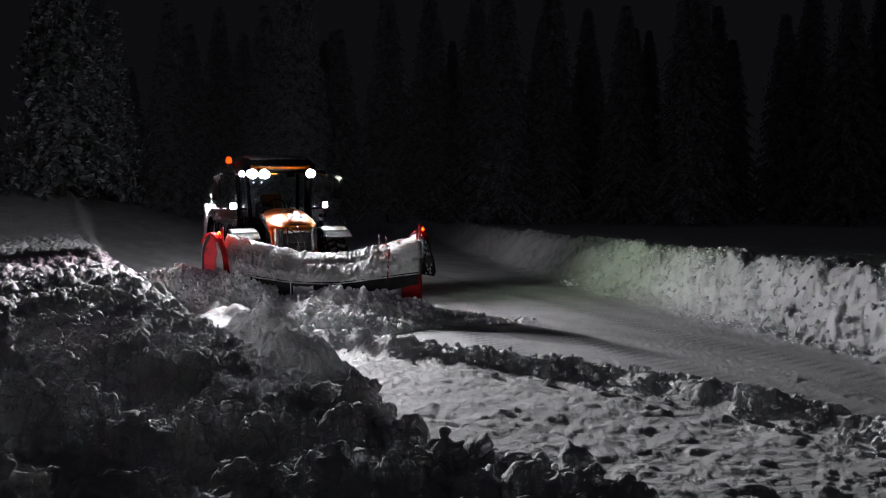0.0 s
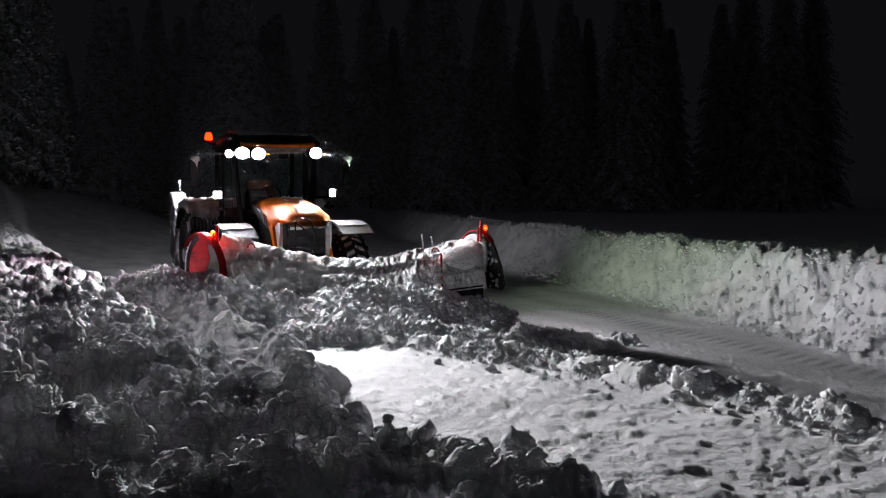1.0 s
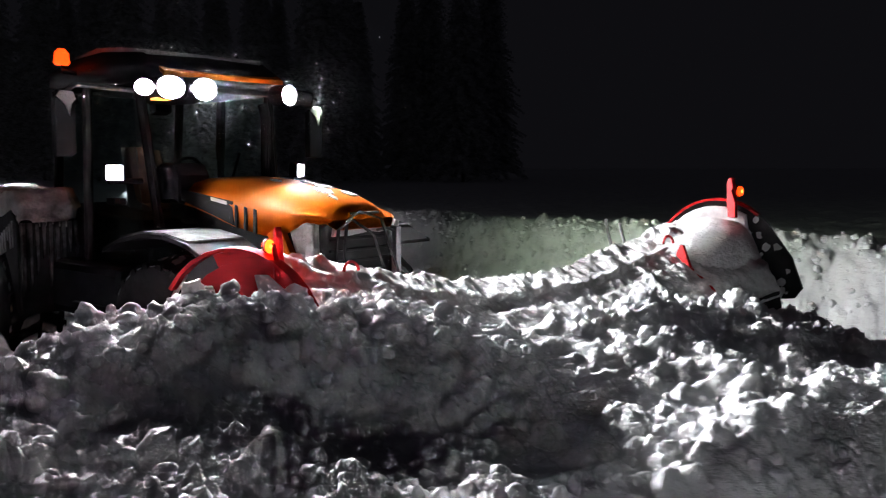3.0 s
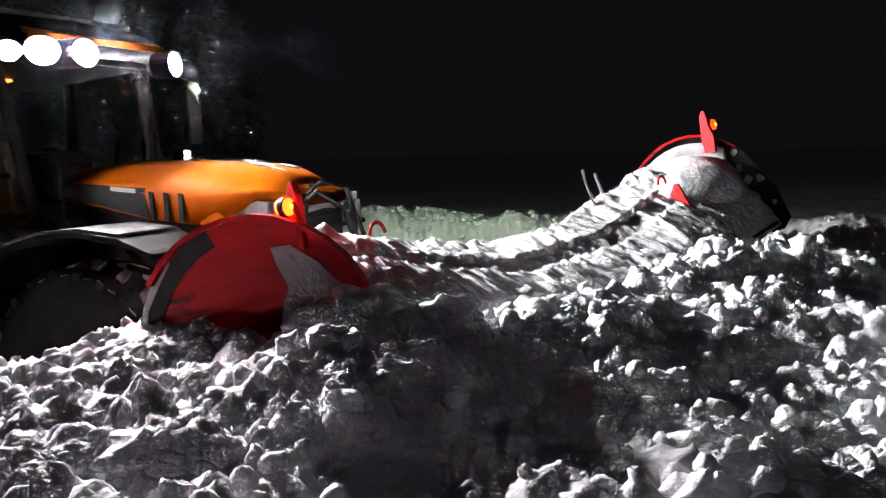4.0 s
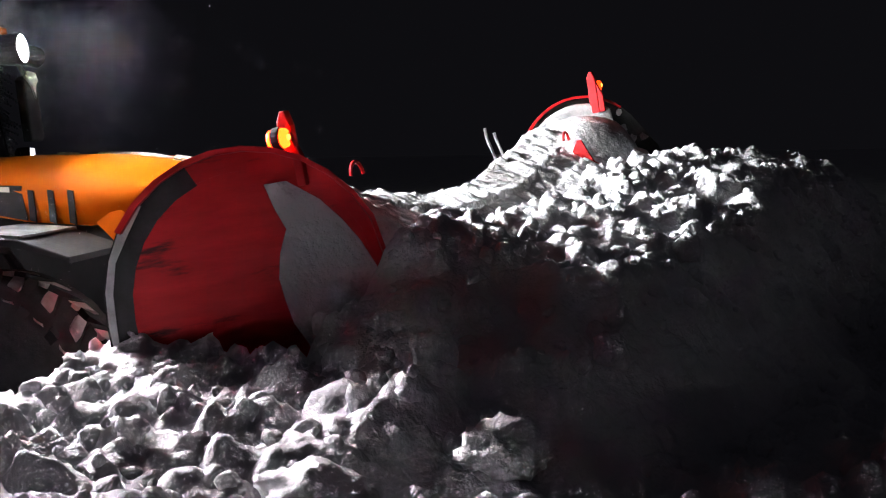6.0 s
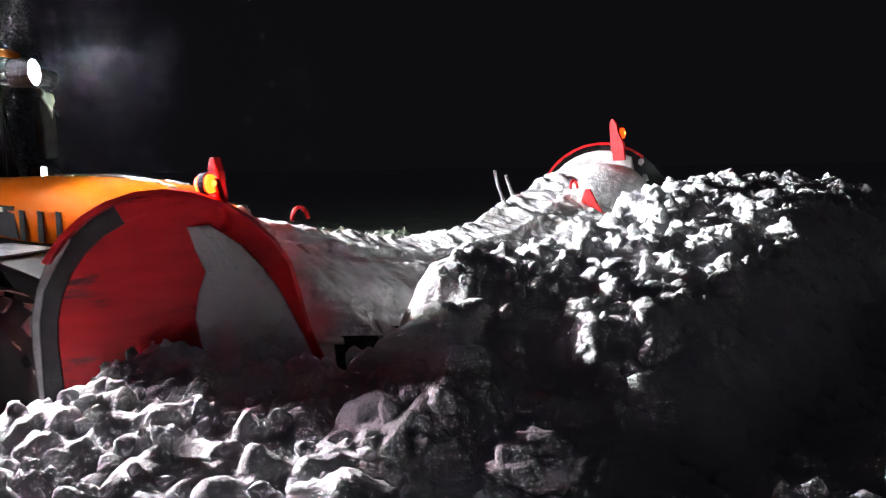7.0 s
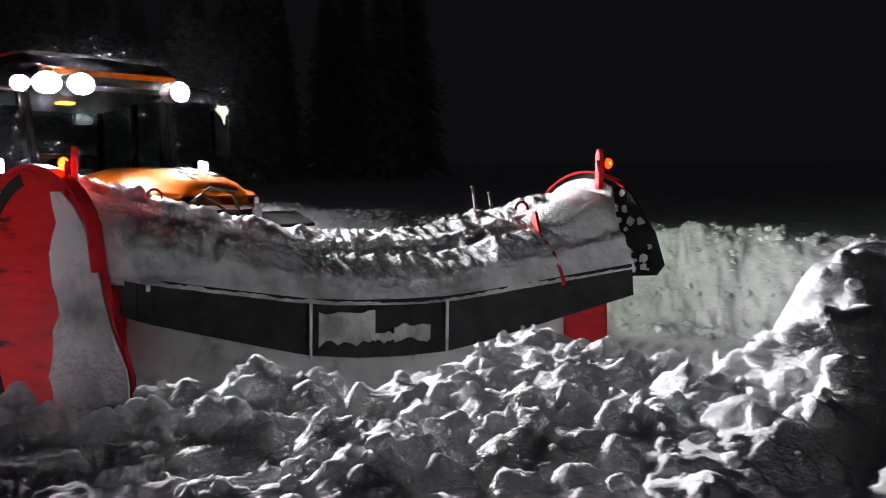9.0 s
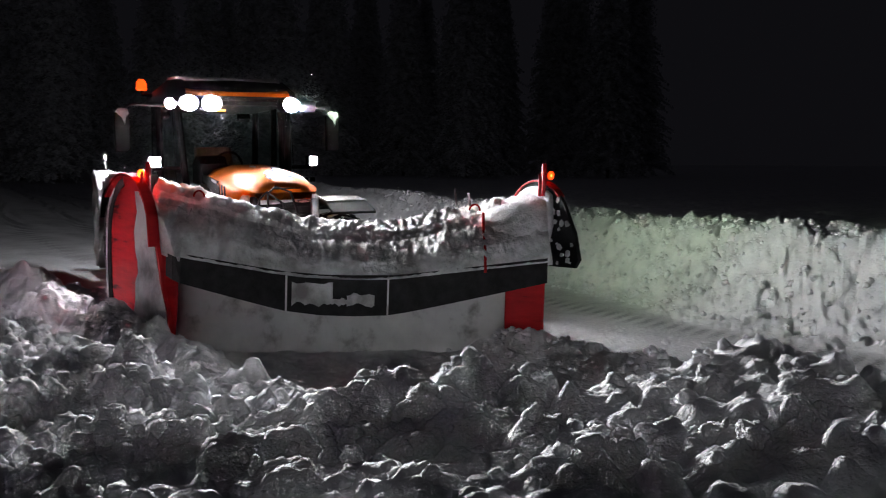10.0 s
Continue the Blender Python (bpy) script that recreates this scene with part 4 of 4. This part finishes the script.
part("hood", sweep(hood), WHITE, plough, "", True)
MID0, MID1 = BLEN / 2 - 0.50, BLEN / 2 + 0.42
part("rubber_flap", sweep(flap, 0.3, MID0 - 0.004, 14), RUBBER, plough, "black rubber flap")
part("rubber_flap", sweep(flap, MID1 + 0.004, BLEN - 0.05, 10), RUBBER, plough, "black rubber flap")
part("rubber_flap", sweep(flap, MID0, MID1, 4), RUBBER, plough, "black rubber flap with a snow-caked plate")


def plate_snow(a0, a1, z0, z1, seed):
    rnd = random.Random(seed)
    top = [(a0 + (a1 - a0) * k / 9, z1 - rnd.random() * 0.03) for k in range(10)]
    low = [(a0 + (a1 - a0) * k / 9, z0 + rnd.random() * 0.05) for k in range(9, -1, -1)]
    return prism(top + low, 0.497, 0.515, 0.004, lambda a, b, w: on_blade(a, w, b))


part("plate_snow", plate_snow(MID0 + 0.05, MID0 + 0.42, 0.67, 0.90, 1), SNOW_CRUST, plough)
part("plate_snow", plate_snow(MID0 + 0.55, MID0 + 0.80, 0.67, 0.81, 2), SNOW_CRUST, plough)
part("plate_snow", plate_snow(MID0 + 0.40, MID0 + 0.58, 0.67, 0.76, 3), SNOW_CRUST, plough)
for a in (MID0, MID1):
    part("plate_edge", prism([(a - 0.008, 0.61), (a - 0.008, 0.95), (a + 0.008, 0.95), (a + 0.008, 0.61)], 0.49, 0.512, 0, lambda p, q, w: on_blade(p, w, q)), WHITE, plough)


# snow lying on the hood: a lumpy blanket
def blanket(a0, a1):
    a, k = np.meshgrid(np.arange(a0, a1, 0.014), np.linspace(0, 1, 72))
    q = np.abs(a - BLEN / 2) - 0.40
    b = 0.18 * (q + np.sqrt(q * q + 0.03)) / (BLEN / 2 - 0.40) - 0.10
    kk = [0, 0.12, 0.3, 0.5, 0.75, 1.0]
    f = np.interp(k, kk, [-0.62, -0.50, -0.38, -0.05, 0.34, 0.485])
    z = np.interp(k, kk, [1.22, 1.42, 1.48, 1.37, 1.16, 0.985]) + b * np.interp(k, kk, [1, 1, 1, 0.95, 0.8, 0.62])
    l = 0.35 * clods(a, k * 0.75, 0.16, 300, 0.4) + 0.6 * clods(a, k * 0.75, 0.09, 301, 0.7) + 0.9 * clods(a, k * 0.75, 0.045, 302, 0.8) + 0.06 * layered(a * 2, k * 2, 303, 4)
    l = l * np.interp(k, [0, 0.2, 0.45, 0.8, 1], [0.5, 1.2, 0.9, 0.6, 0.1])
    l -= 0.03 * (np.abs(k - 0.52 - 0.06 * layered(a * 2.0, k * 0, 305)) < 0.05)
    f = np.minimum(f + l * np.interp(k, [0, 0.3, 1], [0.0, 0.5, 1]), 1.235 * a - 0.03)
    z = z + l
    x = BLADE_L.x + BE.x * a + BF.x * f
    y = BLADE_L.y + BE.y * a + BF.y * f
    P = np.stack([x, y, z], -1).reshape(-1, 3)
    nr, na = x.shape
    i, j = np.meshgrid(np.arange(nr - 1), np.arange(na - 1), indexing="ij")
    q = np.stack([i * na + j, i * na + j + 1, (i + 1) * na + j + 1, (i + 1) * na + j], -1).reshape(-1, 4)
    return sheet("hood_snow", P, q, SNOW_CRUST, None, plough)


tagged(blanket(0.06, BLEN - 0.02), "lumpy snow lying on the plough's hood")

# end plates: rounded, each a tall D that stands along the tractor at the blade's ends
def at_end(base, c, k):
    return lambda p, q, w: (base.x + c * p + k * w, base.y + k * p - c * w, q)


ARC = [(-0.22 + 0.58 * math.cos(q), 1.19 + 0.61 * math.sin(q)) for q in np.radians(np.arange(24, 181, 12))]
BACK = [(-0.80, 0.9), (-0.77, 0.5), (-0.64, 0.12)]
FRONT = [(0.42, 0.04), (0.62, 0.10), (0.60, 0.55), (0.46, 0.82), (0.36, 1.15)]
put = at_end(BLADE_L, 0.956, 0.292)
plate = part("end_plate", prism(FRONT + ARC + BACK, -0.01, 0.025, 0.006, put), RED, plough, "scuffed red end plate, half caked with snow")
lip = [FRONT[-1]] + ARC + BACK
inner = [(-0.12 + (p + 0.12) * 0.87, 1.15 + (q - 1.15) * 0.85) for p, q in lip]
part("rim_band", prism(lip[:10] + inner[:10][::-1], 0.026, 0.034, 0.0, put), RED, plate)
edge_in = [(-0.12 + (p + 0.12) * 0.965, 1.15 + (q - 1.15) * 0.965) for p, q in lip]
part("rim_lip", prism(lip[:12] + edge_in[:12][::-1], 0.02, 0.10, 0.0, put), RED, plate, "rolled steel lip round the plate")
rub = ARC[7:] + BACK
rin = [(-0.12 + (p + 0.12) * 0.84, 1.15 + (q - 1.15) * 0.84) for p, q in rub]
part("edge_rubber", prism(rub + rin[::-1], 0.026, 0.036, 0.0, put), RUBBER, plate, "black rubber edging streaked with snow")
rs = random.Random(11)
strip = [(p * 0.985 - 0.003, q) for p, q in rub[2:]] + [(p * (0.93 + 0.05 * rs.random()), q * 0.99) for p, q in rub[2:][::-1]]
part("edge_snow", prism(strip, 0.036, 0.044, 0.0, put), SNOW_CRUST, plate)
rows = []
for k in range(17):
    q = 0.10 + 1.53 * k / 16
    fr = float(np.interp(q, [0.1, 0.55, 0.82, 1.15, 1.33, 1.48, 1.60, 1.65], [0.60, 0.58, 0.43, 0.32, 0.25, 0.16, 0.05, -0.05]))
    lf = min(fr - 0.02, -0.10 + 0.05 * rs.random() + 0.03 * math.sin(k))
    rows.append((lf, fr, q))
part("snow_patch", loft([[put(lf, q, 0.02), put(lf, q, 0.036 + 0.006 * rs.random()), put((lf + fr) / 2, q, 0.038 + 0.012 * rs.random()), put(fr, q, 0.036), put(fr, q, 0.02)] for lf, fr, q in rows]), SNOW_CRUST, plate, "snow stuck to the plate")
# the other end: a rubber flap with a red rim, snow packed inside it
put = at_end(BLADE_R, 0.99, 0.12)
TIP = [(0.50, 1.16), (0.42, 1.40)] + [(-0.16 + 0.52 * math.cos(q), 1.30 + 0.57 * math.sin(q)) for q in np.radians(np.arange(40, 181, 10))]
endR = part("end_plate", prism([(-0.6, 1.05), (-0.1, 1.04), (0.44, 1.08)] + TIP, -0.04, 0.0, 0.008, put), RUBBER, plough, "black rubber end flap with a red rim, flecked with snow")
rimi = [(-0.12 + (p + 0.12) * 0.972, 1.2 + (q - 1.2) * 0.972) for p, q in TIP]
part("rim_band", prism(TIP[3:] + rimi[3:][::-1], -0.06, 0.02, 0.0, put), RED, endR)
inside = [(p * 0.95 - 0.01, 1.02 + (q - 1.04) * 0.95) for p, q in TIP[4:]] + [(-0.66, 1.0), (-0.3, 0.98), (0.0, 1.0), (0.05, 1.25), (0.12, 1.45)]
part("inner_snow", prism(inside, 0.002, 0.05, 0.018, put), SNOW_CRUST, endR)
rs = random.Random(5)
for k in range(26):
    fz = rs.uniform(1.1, 1.7)
    fa, r = rs.uniform(0.05, 0.40), rs.uniform(0.010, 0.040)
    if fa + r > np.interp(fz, [1.1, 1.4, 1.66, 1.8], [0.46, 0.42, 0.24, 0.1]):
        continue
    ol = [(fa + r * rs.uniform(0.5, 1.3) * math.cos(q), fz + r * rs.uniform(0.5, 1.2) * math.sin(q)) for q in np.radians(np.arange(0, 360, 45))]
    part("snow_fleck", prism(ol, 0.0, 0.010, 0, put), SNOW_CRUST, endR)
rg = np.random.RandomState(3)
DOME = [(BLEN - 0.03 - d, r, c) for d, r, c in ((0.0, 0.47, 1.26), (0.12, 0.46, 1.24), (0.3, 0.44, 1.22), (0.5, 0.36, 1.2), (0.75, 0.24, 1.2))]
part("dome_snow", loft([[on_blade(a, -0.22 + (r * 1.1 + 0.03 * rg.rand()) * math.cos(q), c + (r + 0.04 * rg.rand()) * math.sin(q)) for q in np.radians(np.arange(-15, 196, 9))] for a, r, c in DOME], caps=True), SNOW_CRUST, endR, "", True)


# fins on the hood, loops, and the end posts with their marker lamps
def fin(a, h):
    b = bow(a)
    ol = [(-0.08, 1.24 + b), (0.03, 1.50 + b + h), (0.06, 1.50 + b + h), (0.13, 1.28 + 0.9 * b), (0.35, 1.17 + 0.7 * b), (0.51, 0.99 + 0.6 * b), (0.47, 0.95 + 0.6 * b), (0.12, 1.12 + 0.8 * b)]
    return part("fin", prism(ol, a - 0.012, a + 0.012, 0.003, lambda p, q, w: on_blade(w, p, q)), RED, plough)


fin(0.45, -0.16).data.materials[0] = SNOW_CRUST
fin(BLEN - 0.62, -0.07)
for a in (0.52, BLEN - 0.70):
    b = bow(a)
    part("lifting_loop", tube([on_blade(a + 0.05 * math.cos(q), -0.02, 1.46 + b + 0.06 * math.sin(q)) for q in np.radians(np.arange(0, 181, 20))], 0.010, 6), RED, plough)


def post(a, out, lamp_mat, side):
    z0 = 1.60 if a < 1 else 1.72
    ob = part("lamp_post", prism([(-0.035, z0), (-0.032, z0 + 0.27), (-0.01, z0 + 0.31), (0.015, z0 + 0.31), (0.032, z0 + 0.25), (0.035, z0)], a - 0.02, a + 0.02, 0.006, lambda p, q, w: on_blade(w, p, q)), RED, plough)
    part("post_flange", prism([(0.05, z0), (0.05, z0 + 0.22), (0.09, z0 + 0.12), (0.09, z0)], a - 0.06, a - 0.03, 0.005, lambda p, q, w: on_blade(w, p, q)), RED, ob)
    ring = lambda f, r: [on_blade(a + side * 0.062 + 0.7 * r * math.cos(q), f, z0 + 0.20 + 0.95 * r * math.sin(q)) for q in np.radians(np.arange(0, 360, 24))]
    hs = part("marker_lamp", loft([ring(-0.022, 0.046), ring(-0.018, 0.05), ring(0.018, 0.05), ring(0.022, 0.046)]), BLACK, ob)
    part("lens", loft([ring(0.024, 0.044), ring(0.042, 0.040), ring(0.05, 0.02)]), lamp_mat, hs, "amber marker lens", True)
    part("bulb", loft([ring(0.045, 0.016), ring(0.056, 0.012), ring(0.06, 0.004)]), MARKER, hs, "bright bulb in the lens")
    part("lens", loft([ring(-0.024, 0.044), ring(-0.042, 0.040), ring(-0.05, 0.02)]), lamp_mat, hs, "amber marker lens", True)
    return ob


post(0.05, 0, AMBER, -1)
post(BLEN - 0.05, 0, AMBER_DIM, 1)
part("hydraulic_hose", tube([(1.18, -0.2, 1.3), (1.24, -0.22, 1.72), (1.32, -0.16, 1.80), (1.42, -0.02, 1.74), (1.5, 0.1, 1.3)], 0.014, 6), BLACK, tractor)
part("hydraulic_hose", tube([(1.18, -0.3, 1.3), (1.25, -0.32, 1.66), (1.34, -0.26, 1.74), (1.44, -0.12, 1.62), (1.5, 0.0, 1.2)], 0.014, 6), BLACK, tractor)
vb = part("valve_block", block(1.27, 1.33, 0.26, 0.32, 1.0, 1.66, 0.008), GREY, tractor)
part("valve_cap", tube([(1.30, 0.29, 1.65), (1.30, 0.29, 1.71)], 0.022), WHITE, vb)
part("valve_pipe", tube([(1.30, 0.27, 1.62), (1.27, 0.20, 1.65), (1.24, 0.12, 1.63)], 0.012, 6), GREY, vb)
for d in (0.0, 0.14):
    part("hose_stub", tube([on_blade(3.0 + d, -0.5, 1.45), on_blade(2.98 + d, -0.55, 1.66), on_blade(2.97 + d, -0.55, 1.74 - 0.3 * d)], 0.013, 6), GREY, plough)


# ---- trees: spruces with snow on the boughs ----
def flakes(name, P, size, seed):
    """Tiny flat snow flakes, each a thin quad."""
    rg = np.random.RandomState(seed)
    u, v = rg.randn(len(P), 3), rg.randn(len(P), 3)
    u /= np.linalg.norm(u, axis=1)[:, None]
    v -= u * (u * v).sum(1)[:, None]
    v /= np.linalg.norm(v, axis=1)[:, None]
    u, v = u * size[:, None], v * size[:, None]
    V = np.stack([P - u, P - v * 0.8, P + u, P + v * 0.9], 1).reshape(-1, 3)
    return sheet(name, V, np.arange(len(V)).reshape(-1, 4), FLAKE)


def powder():
    """Loose powder that whirls round the cab, and added flakes that imitate the lamps' glare."""
    rg = np.random.RandomState(41)
    k = 9000
    cx, cy, cz = (np.array(v)[rg.randint(0, 4, k)] for v in ((-0.35, -0.25, 0.3, -0.2), (-0.6, -0.8, -0.75, -0.3), (1.85, 2.1, 1.6, 2.3)))
    P = np.stack([cx + 0.3 * rg.randn(k), cy + 0.28 * rg.randn(k), cz + 0.30 * rg.randn(k)], -1)
    far = np.stack([rg.uniform(-1.2, 1.6, 2200), rg.uniform(-2.0, 1.6, 2200), rg.uniform(1.7, 3.7, 2200)], -1)
    # dense clusters before the roof lamps, added to stand in for their glare halo
    near = [np.array([-0.12, y, 2.82]) + np.array([0.16, 0.20, 0.18]) * rg.randn(2500, 3) for y in (-0.62, -0.40, 0.62)]
    size = np.concatenate([0.0006 + 0.0012 * rg.rand(len(P) + len(far)) ** 3, 0.0006 + 0.0007 * rg.rand(7500) ** 2])
    P = np.concatenate([P, far] + near)
    ok = (P[:, 2] > 1.3) & ((P[:, 0] > -0.40) | (np.abs(P[:, 1]) > 0.95) | (P[:, 2] > 3.2)) & ((P[:, 2] > 2.1) | (np.abs(P[:, 1]) > 0.52))
    P, size = P[ok], size[ok]
    return tagged(flakes("snow_powder", P, size, 42), "fine snow powder whirling round the cab front, with flakes imitating lamp glare", "snow powder", kind="stuff")


snow_powder = powder()


def spruce(seed, height, spread, cover=NEEDLES):
    rg = random.Random(seed)
    t = empty("spruce_tree", "tall dark spruce with snow on its boughs", "tree", "spruces behind the road")
    part("trunk", tube([(0, 0, -1.5), (0, 0, height * 0.4), (0.05, 0, height * 0.97)], [0.22, 0.15, 0.02], 8), BARK, t)
    bm, sm = bmesh.new(), bmesh.new()
    z = height * 0.06
    while z < height * 0.97:
        q = 1 - z / height
        reach = spread * (q ** 0.8) * rg.uniform(0.8, 1.1) + 0.15
        k = rg.randint(7, 10)
        off = rg.random() * 6
        for i in range(k):
            an = off + i * math.tau / k + rg.uniform(-0.25, 0.25)
            L = reach * rg.uniform(0.65, 1.1)
            d = Vector((math.cos(an), math.sin(an), 0))
            sd = Vector((-d.y, d.x, 0))
            droop = rg.uniform(0.25, 0.5) * L
            steps = max(3, int(L / 0.33))
            for j in range(1, steps + 1):
                u = j / steps
                c = d * (L * u) + Vector((0, 0, z - droop * u * u + 0.1 * L * u * (1 - u)))
                w = (0.30 * L * (1 - 0.75 * u) + 0.12) * rg.uniform(0.6, 1.2)
                for s2 in (-1, 1):
                    tip = c + sd * s2 * w + d * w * 0.5 - Vector((0, 0, w * rg.uniform(0.2, 0.6)))
                    m1 = c + d * 0.22 + Vector((0, 0, 0.03))
                    vs = [bm.verts.new(p) for p in (c - d * 0.12, tip, m1)]
                    bm.faces.new(vs)
                    hang = (c + tip) / 2 - Vector((0, 0, rg.uniform(0.15, 0.4)))
                    vs = [bm.verts.new(p) for p in (c, tip, hang)]
                    bm.faces.new(vs)
                    if rg.random() < 0.22:
                        up = Vector((0, 0, 0.05))
                        vs = [sm.verts.new(p + up) for p in (c - d * 0.06, c.lerp(tip, rg.uniform(0.6, 1.0)), m1 + Vector((0, 0, 0.05)))]
                        sm.faces.new(vs)
        z += rg.uniform(0.28, 0.45) * (0.6 + 0.6 * q)
    part("crown", bm, cover, t)
    tagged(part("bough_snow", sm, SNOW_CLOD, t), kind="stuff")
    return t


def place_trees():
    kinds = [spruce(1, 15, 2.9), spruce(2, 19, 3.2), spruce(3, 12, 2.4), spruce(4, 26, 4.6, FROST), spruce(5, 31, 5.0, FROST)]
    spots = [(38.2, 54, 1), (43.8, 58, 0), (35.5, 60, 2), (47, 72, 2), (50, 58, 1)]
    # the wood behind the road, in loose rows
    rw = random.Random(17)
    for k in range(25, 46):
        az = -68 + 2.3 * k
        for near, far in ((95, 125), (130, 165)):
            if az < -2 and rw.random() < 0.3:
                continue
            spots.append((az + rw.uniform(-1.2, 1.2), rw.uniform(near, far), 3 + rw.randrange(2)))
    rg = random.Random(9)
    first = [True] * len(kinds)
    for az, d, k in spots:
        x, y = -d * math.sin(radians(az)), d * math.cos(radians(az))
        zz = float(ground_height(np.array([x]), np.array([y]))[0][0])
        m = pose(x, y, zz, 0, 0, rg.random() * 360)
        if first[k]:
            kinds[k].matrix_basis = m
            first[k] = False
        else:
            copy_thing(kinds[k], m)


place_trees()


# ---- what moves ----
def motions():
    walk(tractor, [(t, pose(x, y, z, r, p, h)) for t, x, y, z, r, p, h in DRIVE])
    piv = Matrix.Translation((1.6, 0, 0.5))
    walk(plough, [(t, Matrix.Translation((0, 0, dz)) @ piv @ pose(0, 0, 0, r, p, w) @ piv.inverted()) for t, dz, r, p, w in PLOUGH])
    # wheels roll by the way driven
    for hub, r in WHEELS:
        rows, roll, last = [], 0.0, None
        base = Matrix.Translation(hub.location)
        for k in range(101):
            t = k / 10
            x, y = (float(np.interp(t, [d[0] for d in DRIVE], [d[c] for d in DRIVE])) for c in (1, 2))
            if last:
                ahead = radians(float(np.interp(t, [d[0] for d in DRIVE], [d[6] for d in DRIVE])))
                roll += ((x - last[0]) * math.cos(ahead) + (y - last[1]) * math.sin(ahead)) / r
            last = (x, y)
            rows.append((t, base @ pose(0, 0, 0, 0, math.degrees(roll), 0)))
        walk(hub, rows)
    walk(snow_powder, [(t, pose(x, y, z, 0, 0, h)) for t, x, y, z, r, p, h in DRIVE])
    # the heap goes with the blade, then stays where it was left
    MAIN_LIFT = [(0, -0.66), (1.0, -0.42), (2.0, -0.28), (2.7, -0.18), (3.8, 0.20), (4.5, 0.22), (5.0, 0.24), (5.7, 0.24)]

    def heap_rows(lifts, slump=0.0):
        rows = []
        for t, x, y, z, r, p, h in DRIVE:
            if t > 5.7:
                break
            rows.append((t, pose(x, y, float(np.interp(t, [v[0] for v in lifts], [v[1] for v in lifts])), 0, 0, h)))
        rest = Matrix.Translation((0, 0, -slump)) @ rows[-1][1]
        return rows + [(6.6, rest), (10.0, rest)]
    walk(heap_main, heap_rows(MAIN_LIFT, 0.0))
    walk(heap_side, heap_rows([(0, -1.6), (2.0, -1.5), (2.7, -1.25), (3.4, -0.85), (4.0, -0.36), (4.5, 0.0), (5.0, 0.25), (5.7, 0.27)], 0.12))
    walk(heap_near, heap_rows([(0, -1.6), (2.0, -1.3), (2.7, -0.9), (3.4, -0.2), (4.0, 0.28), (5.0, 0.38), (5.7, 0.38)], 0.1))
    walk(heap_spill, heap_rows([(0, -0.3), (1.0, -0.22), (2.0, 0.08), (2.7, 0.12), (3.8, 0.10), (4.5, -0.04), (5.0, -0.12), (5.7, -0.10)], 0.10))
    for ob in BLOCKS:
        walk(ob, heap_rows(MAIN_LIFT, 0.0))
    for ob, t in WINDROWS:
        low, rest = pose(0, 0, -1.15), pose(0, 0, 0)
        walk(ob, [(0.0, low), (t, low), (t + 0.8, rest), (10.0, rest)] if t > 0 else [(0.0, rest), (10.0, rest)])


motions()
